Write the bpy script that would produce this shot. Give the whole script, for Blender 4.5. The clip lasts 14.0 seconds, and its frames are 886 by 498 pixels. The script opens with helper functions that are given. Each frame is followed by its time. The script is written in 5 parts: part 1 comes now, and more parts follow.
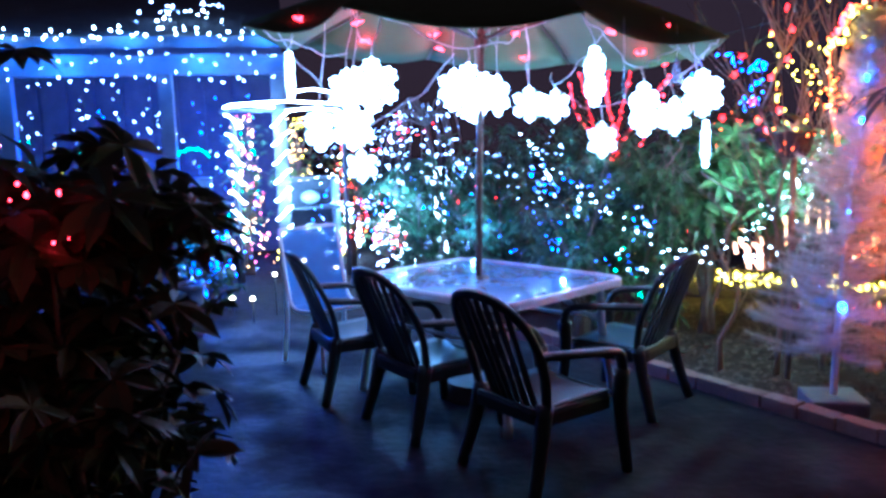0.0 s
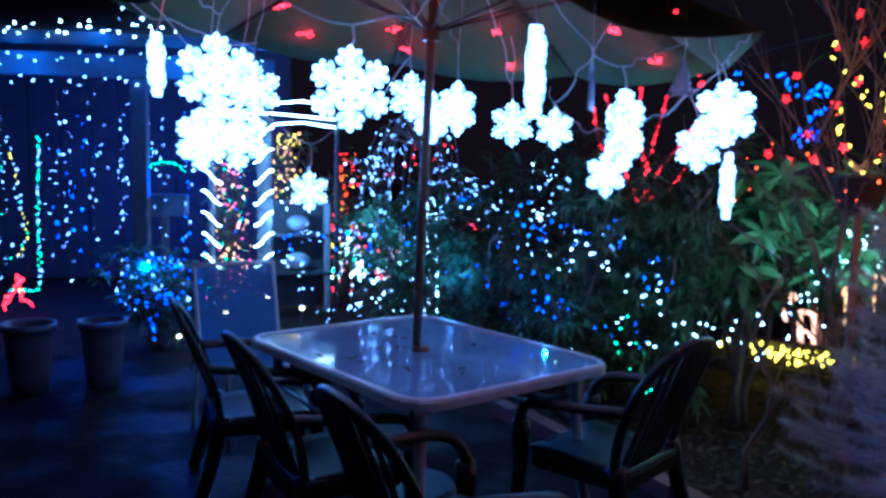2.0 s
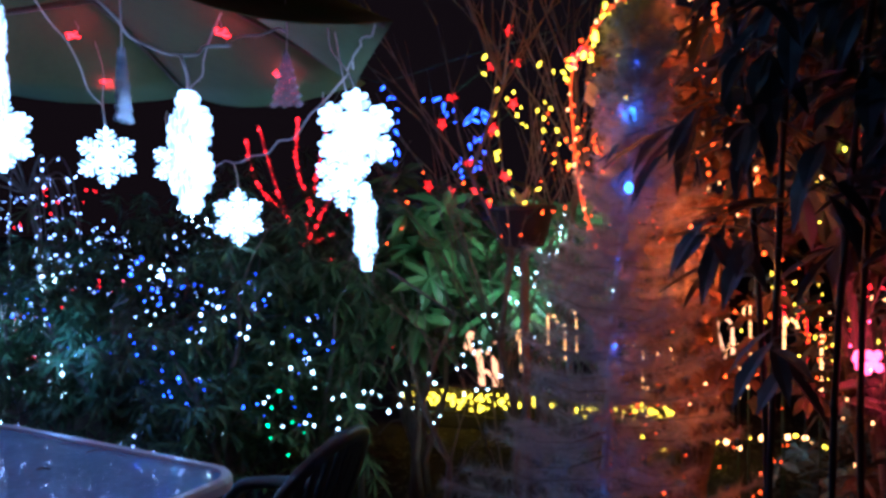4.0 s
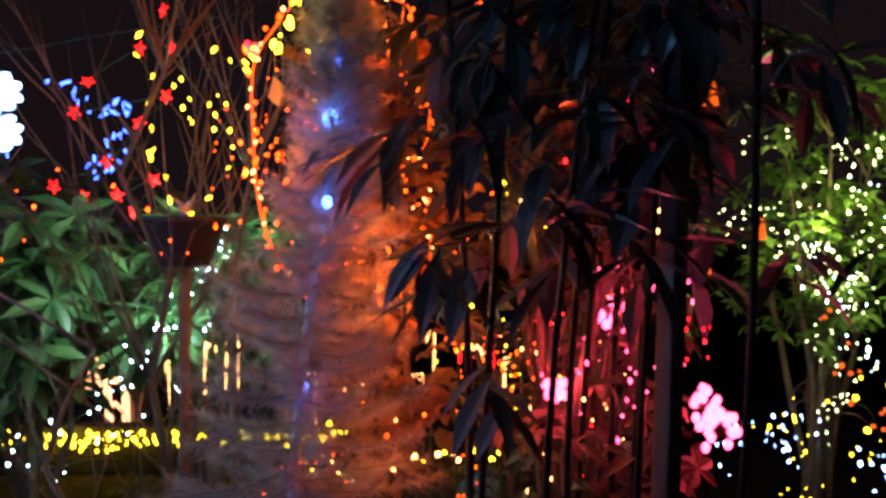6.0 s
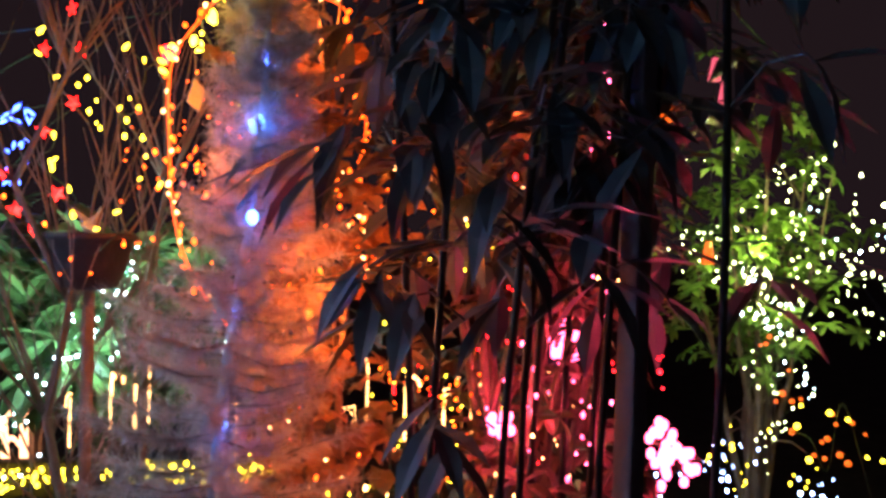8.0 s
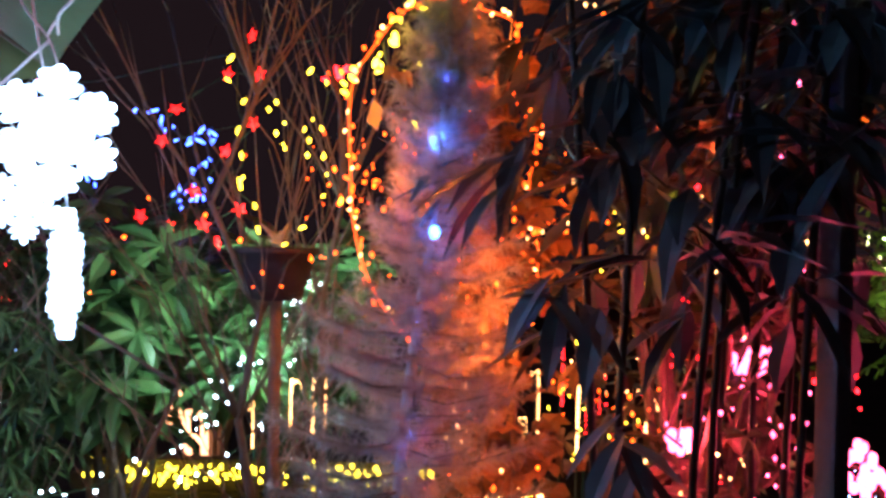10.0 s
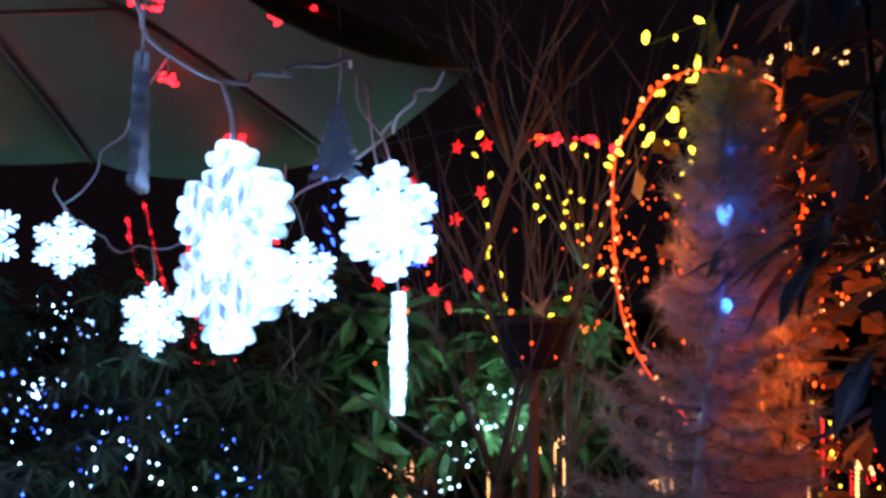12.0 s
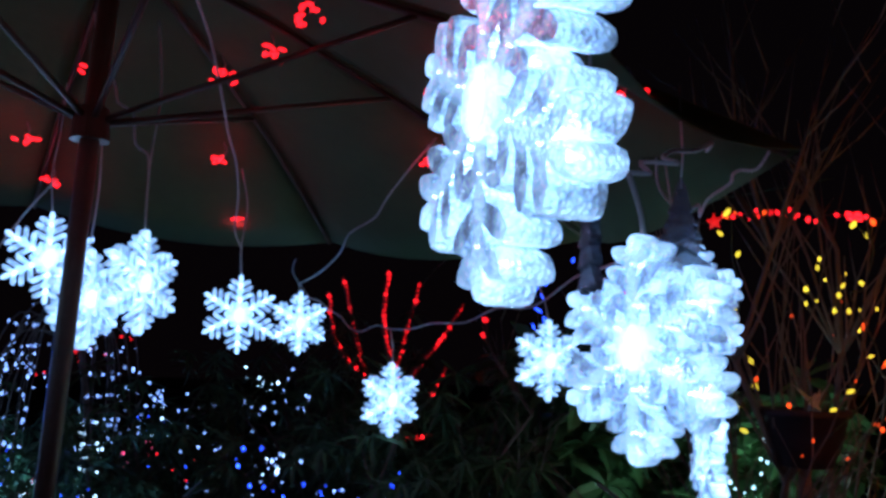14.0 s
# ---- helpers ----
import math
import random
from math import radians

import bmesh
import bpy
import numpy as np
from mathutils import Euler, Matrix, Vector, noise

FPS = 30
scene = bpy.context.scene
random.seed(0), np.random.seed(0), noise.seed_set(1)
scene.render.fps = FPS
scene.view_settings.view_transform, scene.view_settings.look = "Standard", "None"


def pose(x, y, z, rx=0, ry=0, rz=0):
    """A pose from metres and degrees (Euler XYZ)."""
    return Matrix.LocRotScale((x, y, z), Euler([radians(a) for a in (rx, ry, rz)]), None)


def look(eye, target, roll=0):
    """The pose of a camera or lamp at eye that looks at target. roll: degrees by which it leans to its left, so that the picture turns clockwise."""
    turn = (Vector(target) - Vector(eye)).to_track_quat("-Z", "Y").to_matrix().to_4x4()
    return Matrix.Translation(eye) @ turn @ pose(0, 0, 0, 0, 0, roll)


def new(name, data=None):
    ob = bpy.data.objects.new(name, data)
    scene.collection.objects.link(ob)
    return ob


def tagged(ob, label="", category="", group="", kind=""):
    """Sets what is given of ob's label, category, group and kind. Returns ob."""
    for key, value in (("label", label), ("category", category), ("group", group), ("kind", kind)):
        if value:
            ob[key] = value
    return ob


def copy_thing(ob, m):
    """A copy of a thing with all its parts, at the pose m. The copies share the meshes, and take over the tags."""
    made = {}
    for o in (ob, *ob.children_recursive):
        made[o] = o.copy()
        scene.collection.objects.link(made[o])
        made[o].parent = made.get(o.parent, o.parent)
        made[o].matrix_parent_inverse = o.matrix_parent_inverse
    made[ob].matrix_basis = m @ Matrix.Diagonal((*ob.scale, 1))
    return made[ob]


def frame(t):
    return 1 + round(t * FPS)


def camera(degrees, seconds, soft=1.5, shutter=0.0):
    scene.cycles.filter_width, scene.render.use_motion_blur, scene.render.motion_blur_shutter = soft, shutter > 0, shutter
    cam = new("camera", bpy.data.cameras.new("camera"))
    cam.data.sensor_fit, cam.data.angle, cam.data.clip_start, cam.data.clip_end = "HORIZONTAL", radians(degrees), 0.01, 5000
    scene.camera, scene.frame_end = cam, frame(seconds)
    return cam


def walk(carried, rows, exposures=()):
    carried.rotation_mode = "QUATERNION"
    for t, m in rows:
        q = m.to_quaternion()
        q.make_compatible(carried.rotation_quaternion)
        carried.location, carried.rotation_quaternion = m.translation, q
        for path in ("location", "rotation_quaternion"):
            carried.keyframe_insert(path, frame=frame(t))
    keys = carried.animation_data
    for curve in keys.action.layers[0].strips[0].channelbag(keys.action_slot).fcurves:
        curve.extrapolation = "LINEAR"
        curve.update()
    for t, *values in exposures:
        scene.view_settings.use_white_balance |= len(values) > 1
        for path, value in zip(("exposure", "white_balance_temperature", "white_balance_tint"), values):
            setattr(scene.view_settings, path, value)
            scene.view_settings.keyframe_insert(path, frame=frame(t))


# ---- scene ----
cam = camera(57.0, 14.0, soft=3.2)
PATH = [
    (0, (0.613, -0.461, 1.577), (0.335, 1.501, 1.306), -1.7),
    (0.5, (0.705, -0.083, 1.599), (0.315, 1.863, 1.353), 3.3),
    (1, (0.8, 0.262, 1.588), (0.48, 2.229, 1.424), 3.3),
    (1.5, (0.898, 0.601, 1.591), (0.594, 2.568, 1.397), -0.4),
    (2, (1.02, 0.879, 1.558), (0.599, 2.823, 1.353), 1.2),
    (2.4, (1.115, 1.034, 1.551), (0.692, 2.98, 1.372), 0.3),
    (2.5, (1.132, 1.095, 1.551), (0.701, 3.04, 1.372), -0.4),
    (2.8, (1.173, 1.181, 1.574), (0.9, 3.151, 1.358), -0.5),
    (3, (1.189, 1.319, 1.551), (0.999, 3.3, 1.349), -1.0),
    (3.5, (1.211, 1.563, 1.567), (1.3, 3.554, 1.399), -1.5),
    (4, (1.272, 1.775, 1.558), (1.575, 3.748, 1.452), -1.2),
    (4.2, (1.318, 1.829, 1.559), (1.725, 3.786, 1.504), 0.3),
    (6.3, (1.247, 2.266, 1.569), (2.428, 3.878, 1.503), 1.8),
    (6.5, (1.274, 2.311, 1.566), (2.474, 3.91, 1.521), 2.4),
    (7, (1.328, 2.364, 1.565), (2.581, 3.923, 1.530), 1.6),
    (7.2, (1.336, 2.367, 1.565), (2.634, 3.888, 1.533), 1.7),
    (9.3, (1.309, 2.411, 1.539), (2.48, 4.033, 1.541), 1.4),
    (9.5, (1.302, 2.413, 1.562), (2.418, 4.073, 1.535), 0.6),
    (10, (1.258, 2.424, 1.572), (2.253, 4.159, 1.561), 1.3),
    (10.5, (1.186, 2.453, 1.583), (2.029, 4.266, 1.632), 2.2),
    (11, (1.119, 2.461, 1.597), (1.827, 4.33, 1.658), 2.9),
    (11.5, (1.032, 2.496, 1.606), (1.675, 4.389, 1.686), 2.1),
    (12, (0.939, 2.517, 1.626), (1.601, 4.402, 1.731), 0.5),
    (12.5, (0.854, 2.506, 1.636), (1.495, 4.393, 1.797), 0.9),
    (13, (0.783, 2.513, 1.642), (1.29, 4.436, 1.855), 1.2),
    (13.5, (0.721, 2.56, 1.646), (1.091, 4.509, 1.896), 1.7),
    (14, (0.665, 2.653, 1.656), (0.968, 4.611, 1.93), 1.7),
]
EXPOSURES = [(0.0,2.75,4700,8),(0.5,2.15,4650,8),(0.7,1.25,4450,8),(1.2,0.85,4300,8),(1.7,0.65,4350,8),(2.1,0.55,4350,8),(2.45,0.1,4400,8),(3.0,0.55,4500,8),(3.5,0.65,4800,8),(4.2,0.3,5500,8),(6.3,1.0,6500,8),(7.2,1.35,6500,8),(9.5,1.7,6500,8),(10.3,1.05,6200,8),(11.0,0.4,6000,8),(11.5,0.2,5850,8),(12.5,-0.35,5750,8),(13.0,-0.5,5700,8),(14.0,-1.4,5600,8)]
walk(cam, [(t, look(eye, target, roll)) for t, eye, target, roll in PATH], EXPOSURES)

# ---- light of the night ----
world = bpy.data.worlds.new("night")
scene.world = world
world.use_nodes = True
bg = world.node_tree.nodes["Background"]
bg.inputs["Color"].default_value = (0.22, 0.125, 0.16, 1)
bg.inputs["Strength"].default_value = 0.021


def lamp(name, place, colour, watts, size=0.03):
    data = bpy.data.lights.new(name, "POINT")
    data.color, data.energy, data.shadow_soft_size = colour, watts, size
    ob = new(name, data)
    ob.location = place
    return ob


# ---- materials ----
def material(name, colour, rough=0.6, metal=0.0, vary=0.3, scale=8.0, bump=0.2, spec=0.5, coat=0.0, island=False, second=None):
    mat = bpy.data.materials.new(name)
    mat.use_nodes = True
    nt = mat.node_tree
    b = nt.nodes["Principled BSDF"]
    coords = nt.nodes.new("ShaderNodeTexCoord")
    coarse = nt.nodes.new("ShaderNodeTexNoise")
    coarse.inputs["Scale"].default_value, coarse.inputs["Detail"].default_value = scale, 6
    fine = nt.nodes.new("ShaderNodeTexNoise")
    fine.inputs["Scale"].default_value, fine.inputs["Detail"].default_value = scale * 9, 4
    for n in (coarse, fine):
        nt.links.new(coords.outputs["Object"], n.inputs["Vector"])
    ramp = nt.nodes.new("ShaderNodeValToRGB")
    lo = [c * (1 - vary) for c in colour]
    hi = [min(1, c * (1 + vary)) for c in (second or colour)]
    ramp.color_ramp.elements[0].position, ramp.color_ramp.elements[0].color = 0.3, (*lo, 1)
    ramp.color_ramp.elements[1].position, ramp.color_ramp.elements[1].color = 0.7, (*hi, 1)
    mix = nt.nodes.new("ShaderNodeMath")
    mix.operation = "MULTIPLY_ADD"
    mix.inputs[1].default_value = 0.35
    half = nt.nodes.new("ShaderNodeMath")
    half.operation = "MULTIPLY"
    half.inputs[1].default_value = 0.65
    nt.links.new(coarse.outputs["Fac"], half.inputs[0])
    if island:
        geo = nt.nodes.new("ShaderNodeNewGeometry")
        nt.links.new(geo.outputs["Random Per Island"], mix.inputs[0])
    else:
        nt.links.new(fine.outputs["Fac"], mix.inputs[0])
    nt.links.new(half.outputs[0], mix.inputs[2])
    nt.links.new(mix.outputs[0], ramp.inputs["Fac"])
    nt.links.new(ramp.outputs["Color"], b.inputs["Base Color"])
    b.inputs["Roughness"].default_value = rough
    b.inputs["Metallic"].default_value = metal
    b.inputs["Specular IOR Level"].default_value = spec
    b.inputs["Coat Weight"].default_value = coat
    if bump:
        bp = nt.nodes.new("ShaderNodeBump")
        bp.inputs["Strength"].default_value, bp.inputs["Distance"].default_value = bump, 0.01
        nt.links.new(fine.outputs["Fac"], bp.inputs["Height"])
        nt.links.new(bp.outputs["Normal"], b.inputs["Normal"])
    return mat


def glow(name, colour, strength, vary=0.0):
    """A bulb's lit plastic."""
    mat = bpy.data.materials.new(name)
    mat.use_nodes = True
    nt = mat.node_tree
    b = nt.nodes["Principled BSDF"]
    b.inputs["Base Color"].default_value = (*[0.1 + 0.6 * c for c in colour], 1)
    b.inputs["Roughness"].default_value = 0.3
    b.inputs["Emission Color"].default_value = (*colour, 1)
    b.inputs["Emission Strength"].default_value = strength
    if vary:
        geo = nt.nodes.new("ShaderNodeNewGeometry")
        m = nt.nodes.new("ShaderNodeMapRange")
        m.inputs["To Min"].default_value, m.inputs["To Max"].default_value = strength * (1 - vary), strength * (1 + vary)
        nt.links.new(geo.outputs["Random Per Island"], m.inputs["Value"])
        nt.links.new(m.outputs["Result"], b.inputs["Emission Strength"])
    return mat


SOIL = material("soil", (0.022, 0.016, 0.013), 0.95, vary=0.7, scale=6, bump=1.0, spec=0.2)
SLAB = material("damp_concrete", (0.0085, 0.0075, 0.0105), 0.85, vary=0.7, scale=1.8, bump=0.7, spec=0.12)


def mottled(mat, lo, hi, scale):
    """Wet and dry patches: the gloss changes over the surface."""
    nt = mat.node_tree
    co = nt.nodes.new("ShaderNodeTexCoord")
    n = nt.nodes.new("ShaderNodeTexNoise")
    n.inputs["Scale"].default_value, n.inputs["Detail"].default_value = scale, 5
    r = nt.nodes.new("ShaderNodeMapRange")
    r.inputs["From Min"].default_value, r.inputs["From Max"].default_value = 0.42, 0.6
    r.inputs["To Min"].default_value, r.inputs["To Max"].default_value = lo, hi
    nt.links.new(co.outputs["Object"], n.inputs["Vector"])
    nt.links.new(n.outputs["Fac"], r.inputs["Value"])
    nt.links.new(r.outputs["Result"], mat.node_tree.nodes["Principled BSDF"].inputs["Roughness"])


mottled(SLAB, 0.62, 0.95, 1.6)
KERB = material("brick_edging", (0.17, 0.1, 0.085), 0.7, vary=0.35, scale=6, bump=0.5)
RESIN = material("green_resin", (0.010, 0.022, 0.022), 0.4, vary=0.2, scale=10, bump=0.05)
WHITEMETAL = material("white_metal", (0.55, 0.64, 0.74), 0.35, vary=0.08, scale=12, bump=0.05)
TOP = material("frosted_table_top", (0.25, 0.45, 0.77), 0.09, vary=0.3, scale=4, bump=0.03, spec=0.7, coat=0.8)
CANVAS = material("olive_canvas", (0.08, 0.115, 0.04), 0.85, vary=0.12, scale=3, bump=0.25)
BRONZE = material("bronze_pole", (0.12, 0.085, 0.06), 0.38, 0.5, vary=0.2, scale=14, bump=0.05)
WIRE = material("clear_wire", (0.62, 0.62, 0.6), 0.4, vary=0.15, scale=30, bump=0.1)
DARKWIRE = material("green_wire", (0.02, 0.05, 0.025), 0.5, vary=0.2, scale=30, bump=0.1)
BARK = material("bark", (0.16, 0.12, 0.095), 0.85, vary=0.4, scale=14, bump=0.8)
TWIG = material("twig_bark", (0.19, 0.145, 0.12), 0.8, vary=0.3, scale=20, bump=0.5)
LEAF = material("rhododendron_leaf", (0.055, 0.13, 0.05), 0.4, vary=0.45, scale=5, bump=0.1, island=True, second=(0.1, 0.19, 0.07))
FIRLEAF = material("fir_leaf", (0.035, 0.075, 0.035), 0.5, vary=0.5, scale=5, bump=0.1, island=True, second=(0.07, 0.12, 0.05), spec=0.3)
DARKLEAF = material("bamboo_leaf", (0.062, 0.1, 0.115), 0.42, vary=0.45, scale=5, bump=0.1, island=True, spec=0.4)
CULM = material("bamboo_culm", (0.014, 0.015, 0.013), 0.5, vary=0.5, scale=6, bump=0.2, spec=0.25)
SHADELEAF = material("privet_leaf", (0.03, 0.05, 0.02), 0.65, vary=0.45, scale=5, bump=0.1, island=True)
RUDDYLEAF = material("ruddy_leaf", (0.09, 0.065, 0.04), 0.55, vary=0.5, scale=5, bump=0.1, island=True)
RUSTLEAF = material("rusty_leaf", (0.32, 0.17, 0.08), 0.6, vary=0.4, scale=5, bump=0.1, island=True)
LIMELEAF = material("lime_leaf", (0.16, 0.28, 0.06), 0.45, vary=0.35, scale=5, bump=0.1, island=True)
TINSEL = material("white_tinsel", (0.5, 0.46, 0.43), 0.3, vary=0.15, scale=8, bump=0.0, island=True, spec=0.9)
def see_through(mat, share):
    """Thin foil and leaves also pass light on to their far side."""
    nt = mat.node_tree
    b = nt.nodes["Principled BSDF"]
    tr = nt.nodes.new("ShaderNodeBsdfTranslucent")
    mx = nt.nodes.new("ShaderNodeMixShader")
    mx.inputs["Fac"].default_value = share
    nt.links.new(b.inputs["Base Color"].links[0].from_socket, tr.inputs["Color"])
    nt.links.new(b.outputs["BSDF"], mx.inputs[1])
    nt.links.new(tr.outputs["BSDF"], mx.inputs[2])
    nt.links.new(mx.outputs["Shader"], nt.nodes["Material Output"].inputs["Surface"])


see_through(TINSEL, 0.45)
see_through(LEAF, 0.25)
see_through(LIMELEAF, 0.4)
see_through(RUSTLEAF, 0.45)
WALL = material("dark_boarding", (0.06, 0.055, 0.06), 0.7, vary=0.3, scale=5, bump=0.4)
ROOF = material("roof_felt", (0.05, 0.05, 0.055), 0.85, vary=0.3, scale=6, bump=0.6)
SLEEPER = material("creosoted_sleeper", (0.028, 0.022, 0.018), 0.75, vary=0.45, scale=7, bump=0.6)
TIMBER = material("painted_timber", (0.1, 0.1, 0.12), 0.6, vary=0.25, scale=7, bump=0.3)
POT = material("glazed_pot", (0.09, 0.11, 0.17), 0.3, vary=0.25, scale=6, bump=0.2)
SLING = material("blue_sling_mesh", (0.07, 0.23, 0.58), 0.6, vary=0.15, scale=9, bump=0.3)


def open_weave(mat, share):
    """A coarse woven mesh that one sees through in part."""
    nt = mat.node_tree
    clear = nt.nodes.new("ShaderNodeBsdfTransparent")
    mx = nt.nodes.new("ShaderNodeMixShader")
    mx.inputs["Fac"].default_value = share
    nt.links.new(nt.nodes["Principled BSDF"].outputs["BSDF"], mx.inputs[1])
    nt.links.new(clear.outputs["BSDF"], mx.inputs[2])
    nt.links.new(mx.outputs["Shader"], nt.nodes["Material Output"].inputs["Surface"])


open_weave(SLING, 0.45)
PLASTIC = material("white_plastic", (0.62, 0.66, 0.72), 0.4, vary=0.1, scale=6, bump=0.1)
TERRA = material("plum_clay", (0.03, 0.018, 0.026), 0.6, vary=0.3, scale=9, bump=0.3)
LITTER = material("leaf_litter", (0.042, 0.029, 0.021), 0.8, vary=0.75, scale=5, bump=0.2, island=True)
MESHTREE = material("clear_acrylic", (0.5, 0.55, 0.62), 0.25, 0.0, vary=0.2, scale=20, bump=0.1)
MESHTREE.node_tree.nodes["Principled BSDF"].inputs["Transmission Weight"].default_value = 0.7

G_WHITE = glow("cool_white_bulb", (0.55, 0.82, 1.0), 14, 0.8)
G_ICE = glow("blue_white_bulb", (0.3, 0.46, 1.0), 8, 0.85)
G_BLUE = glow("blue_bulb", (0.035, 0.085, 1.0), 12, 0.85)
G_RED = glow("red_bulb", (1.0, 0.007, 0.012), 6.5, 0.6)
G_PINK = glow("pink_bulb", (1.0, 0.07, 0.2), 6.5, 0.6)
G_YELLOW = glow("yellow_bulb", (1.0, 0.72, 0.03), 5, 0.5)
G_ORANGE = glow("orange_bulb", (1.0, 0.07, 0.003), 4.5, 0.7)
G_WARM = glow("warm_white_bulb", (1.0, 0.42, 0.13), 5, 0.6)
G_LIME = glow("lime_white_bulb", (0.85, 1.0, 0.4), 7, 0.6)
G_GREEN = glow("green_bulb", (0.04, 0.9, 0.3), 5, 0.6)


def acrylic():
    """Clear ribbed acrylic, lit from within by small diodes."""
    mat = bpy.data.materials.new("lit_acrylic")
    mat.use_nodes = True
    nt = mat.node_tree
    b = nt.nodes["Principled BSDF"]
    co = nt.nodes.new("ShaderNodeTexCoord")
    n1 = nt.nodes.new("ShaderNodeTexNoise")
    n1.inputs["Scale"].default_value, n1.inputs["Detail"].default_value = 17, 3
    n2 = nt.nodes.new("ShaderNodeTexVoronoi")
    n2.inputs["Scale"].default_value = 260
    for n in (n1, n2):
        nt.links.new(co.outputs["Object"], n.inputs["Vector"])

    def ranged(value, lo, hi, out_lo, out_hi):
        r = nt.nodes.new("ShaderNodeMapRange")
        r.interpolation_type = "SMOOTHSTEP"
        for key, x in (("From Min", lo), ("From Max", hi), ("To Min", out_lo), ("To Max", out_hi)):
            r.inputs[key].default_value = x
        nt.links.new(value, r.inputs["Value"])
        return r.outputs["Result"]

    def sums(kind, a, c):
        m = nt.nodes.new("ShaderNodeMath")
        m.operation = kind
        nt.links.new(a, m.inputs[0])
        if c is not None:
            nt.links.new(c, m.inputs[1])
        return m.outputs[0]
    # The diodes sit along each arm's spine, so the spine shines more than the lobes.
    xyz = nt.nodes.new("ShaderNodeSeparateXYZ")
    nt.links.new(co.outputs["Object"], xyz.inputs["Vector"])
    spine = ranged(sums("ABSOLUTE", xyz.outputs["X"], None), 0.002, 0.018, 2.2, 0.0)
    patches = ranged(n1.outputs["Fac"], 0.42, 0.62, 0.62, 3.2)
    m = nt.nodes.new("ShaderNodeMath")
    m.operation = "MULTIPLY"
    nt.links.new(sums("ADD", spine, patches), m.inputs[0])
    nt.links.new(ranged(n2.outputs["Distance"], 0.0, 0.9, 1.25, 0.6), m.inputs[1])
    b.inputs["Base Color"].default_value = (0.75, 0.85, 0.95, 1)
    b.inputs["Roughness"].default_value = 0.12
    b.inputs["Transmission Weight"].default_value = 0.6
    b.inputs["Emission Color"].default_value = (0.4, 0.63, 1.0, 1)
    nt.links.new(m.outputs[0], b.inputs["Emission Strength"])
    bp = nt.nodes.new("ShaderNodeBump")
    bp.inputs["Strength"].default_value, bp.inputs["Distance"].default_value = 0.6, 0.003
    nt.links.new(n2.outputs["Distance"], bp.inputs["Height"])
    nt.links.new(bp.outputs["Normal"], b.inputs["Normal"])
    return mat


ICE = acrylic()
DIODE = glow("white_diode", (0.75, 0.9, 1.0), 25)


# ---- building blocks ----
def mesh_of(name, verts, faces, mat, smooth=False):
    me = bpy.data.meshes.new(name)
    me.from_pydata([tuple(v) for v in verts], [], [tuple(f) for f in faces])
    if mat:
        me.materials.append(mat)
    if smooth:
        me.shade_smooth()
    me.update()
    return me


def bm_mesh(name, bm, mat, smooth=False):
    me = bpy.data.meshes.new(name)
    bm.to_mesh(me)
    bm.free()
    me.materials.append(mat)
    if smooth:
        me.shade_smooth()
    return me


def part(name, data, mat, parent, label=""):
    """One mesh object under a thing or a part; data is a bmesh or a mesh."""
    me = bm_mesh(name, data, mat) if isinstance(data, bmesh.types.BMesh) else data
    ob = new(name, me)
    ob.parent = parent
    return tagged(ob, label)


def root(name, place=(0, 0, 0), yaw=0.0, **tags):
    ob = new(name)
    ob.empty_display_size = 0.05
    ob.matrix_basis = pose(*place, 0, 0, yaw)
    return tagged(ob, **tags)


def box(bm, size, centre=(0, 0, 0), bevel=0.0, turn=None):
    made = bmesh.ops.create_cube(bm, size=1)["verts"]
    m = Matrix.Translation(centre) @ (turn or Matrix.Identity(4)) @ Matrix.Diagonal((*size, 1))
    bmesh.ops.transform(bm, matrix=m, verts=made)
    if bevel:
        edges = list({e for v in made for e in v.link_edges})
        bmesh.ops.bevel(bm, geom=edges, offset=bevel, segments=2, affect="EDGES", profile=0.7)
    return bm


def sweep(points, radius, sides=6, closed=False):
    """Verts and faces of a tube along points; radius is one number or one for each point."""
    pts = [Vector(p) for p in points]
    n = len(pts)
    rad = radius if hasattr(radius, "__len__") else [radius] * n
    verts, faces = [], []
    side = None
    for i, p in enumerate(pts):
        a = pts[(i - 1) % n] if (closed or i) else p
        b = pts[(i + 1) % n] if (closed or i < n - 1) else p
        d = (b - a).normalized() if (b - a).length > 1e-9 else Vector((0, 0, 1))
        if side is None:
            side = d.orthogonal().normalized()
        side = (side - d * side.dot(d))
        side = side.normalized() if side.length > 1e-6 else d.orthogonal().normalized()
        up = d.cross(side)
        for k in range(sides):
            w = 2 * math.pi * k / sides
            verts.append(p + (side * math.cos(w) + up * math.sin(w)) * rad[i])
    for i in range(n if closed else n - 1):
        j = (i + 1) % n
        for k in range(sides):
            l = (k + 1) % sides
            faces.append((i * sides + k, i * sides + l, j * sides + l, j * sides + k))
    if not closed:
        faces.append(tuple(range(sides))[::-1])
        faces.append(tuple((n - 1) * sides + k for k in range(sides)))
    return verts, faces


def join(lists):
    verts, faces = [], []
    for v, f in lists:
        o = len(verts)
        verts += v
        faces += [tuple(i + o for i in q) for q in f]
    return verts, faces


def tube(name, points, radius, mat, sides=6, closed=False):
    return mesh_of(name, *sweep(points, radius, sides, closed), mat, True)


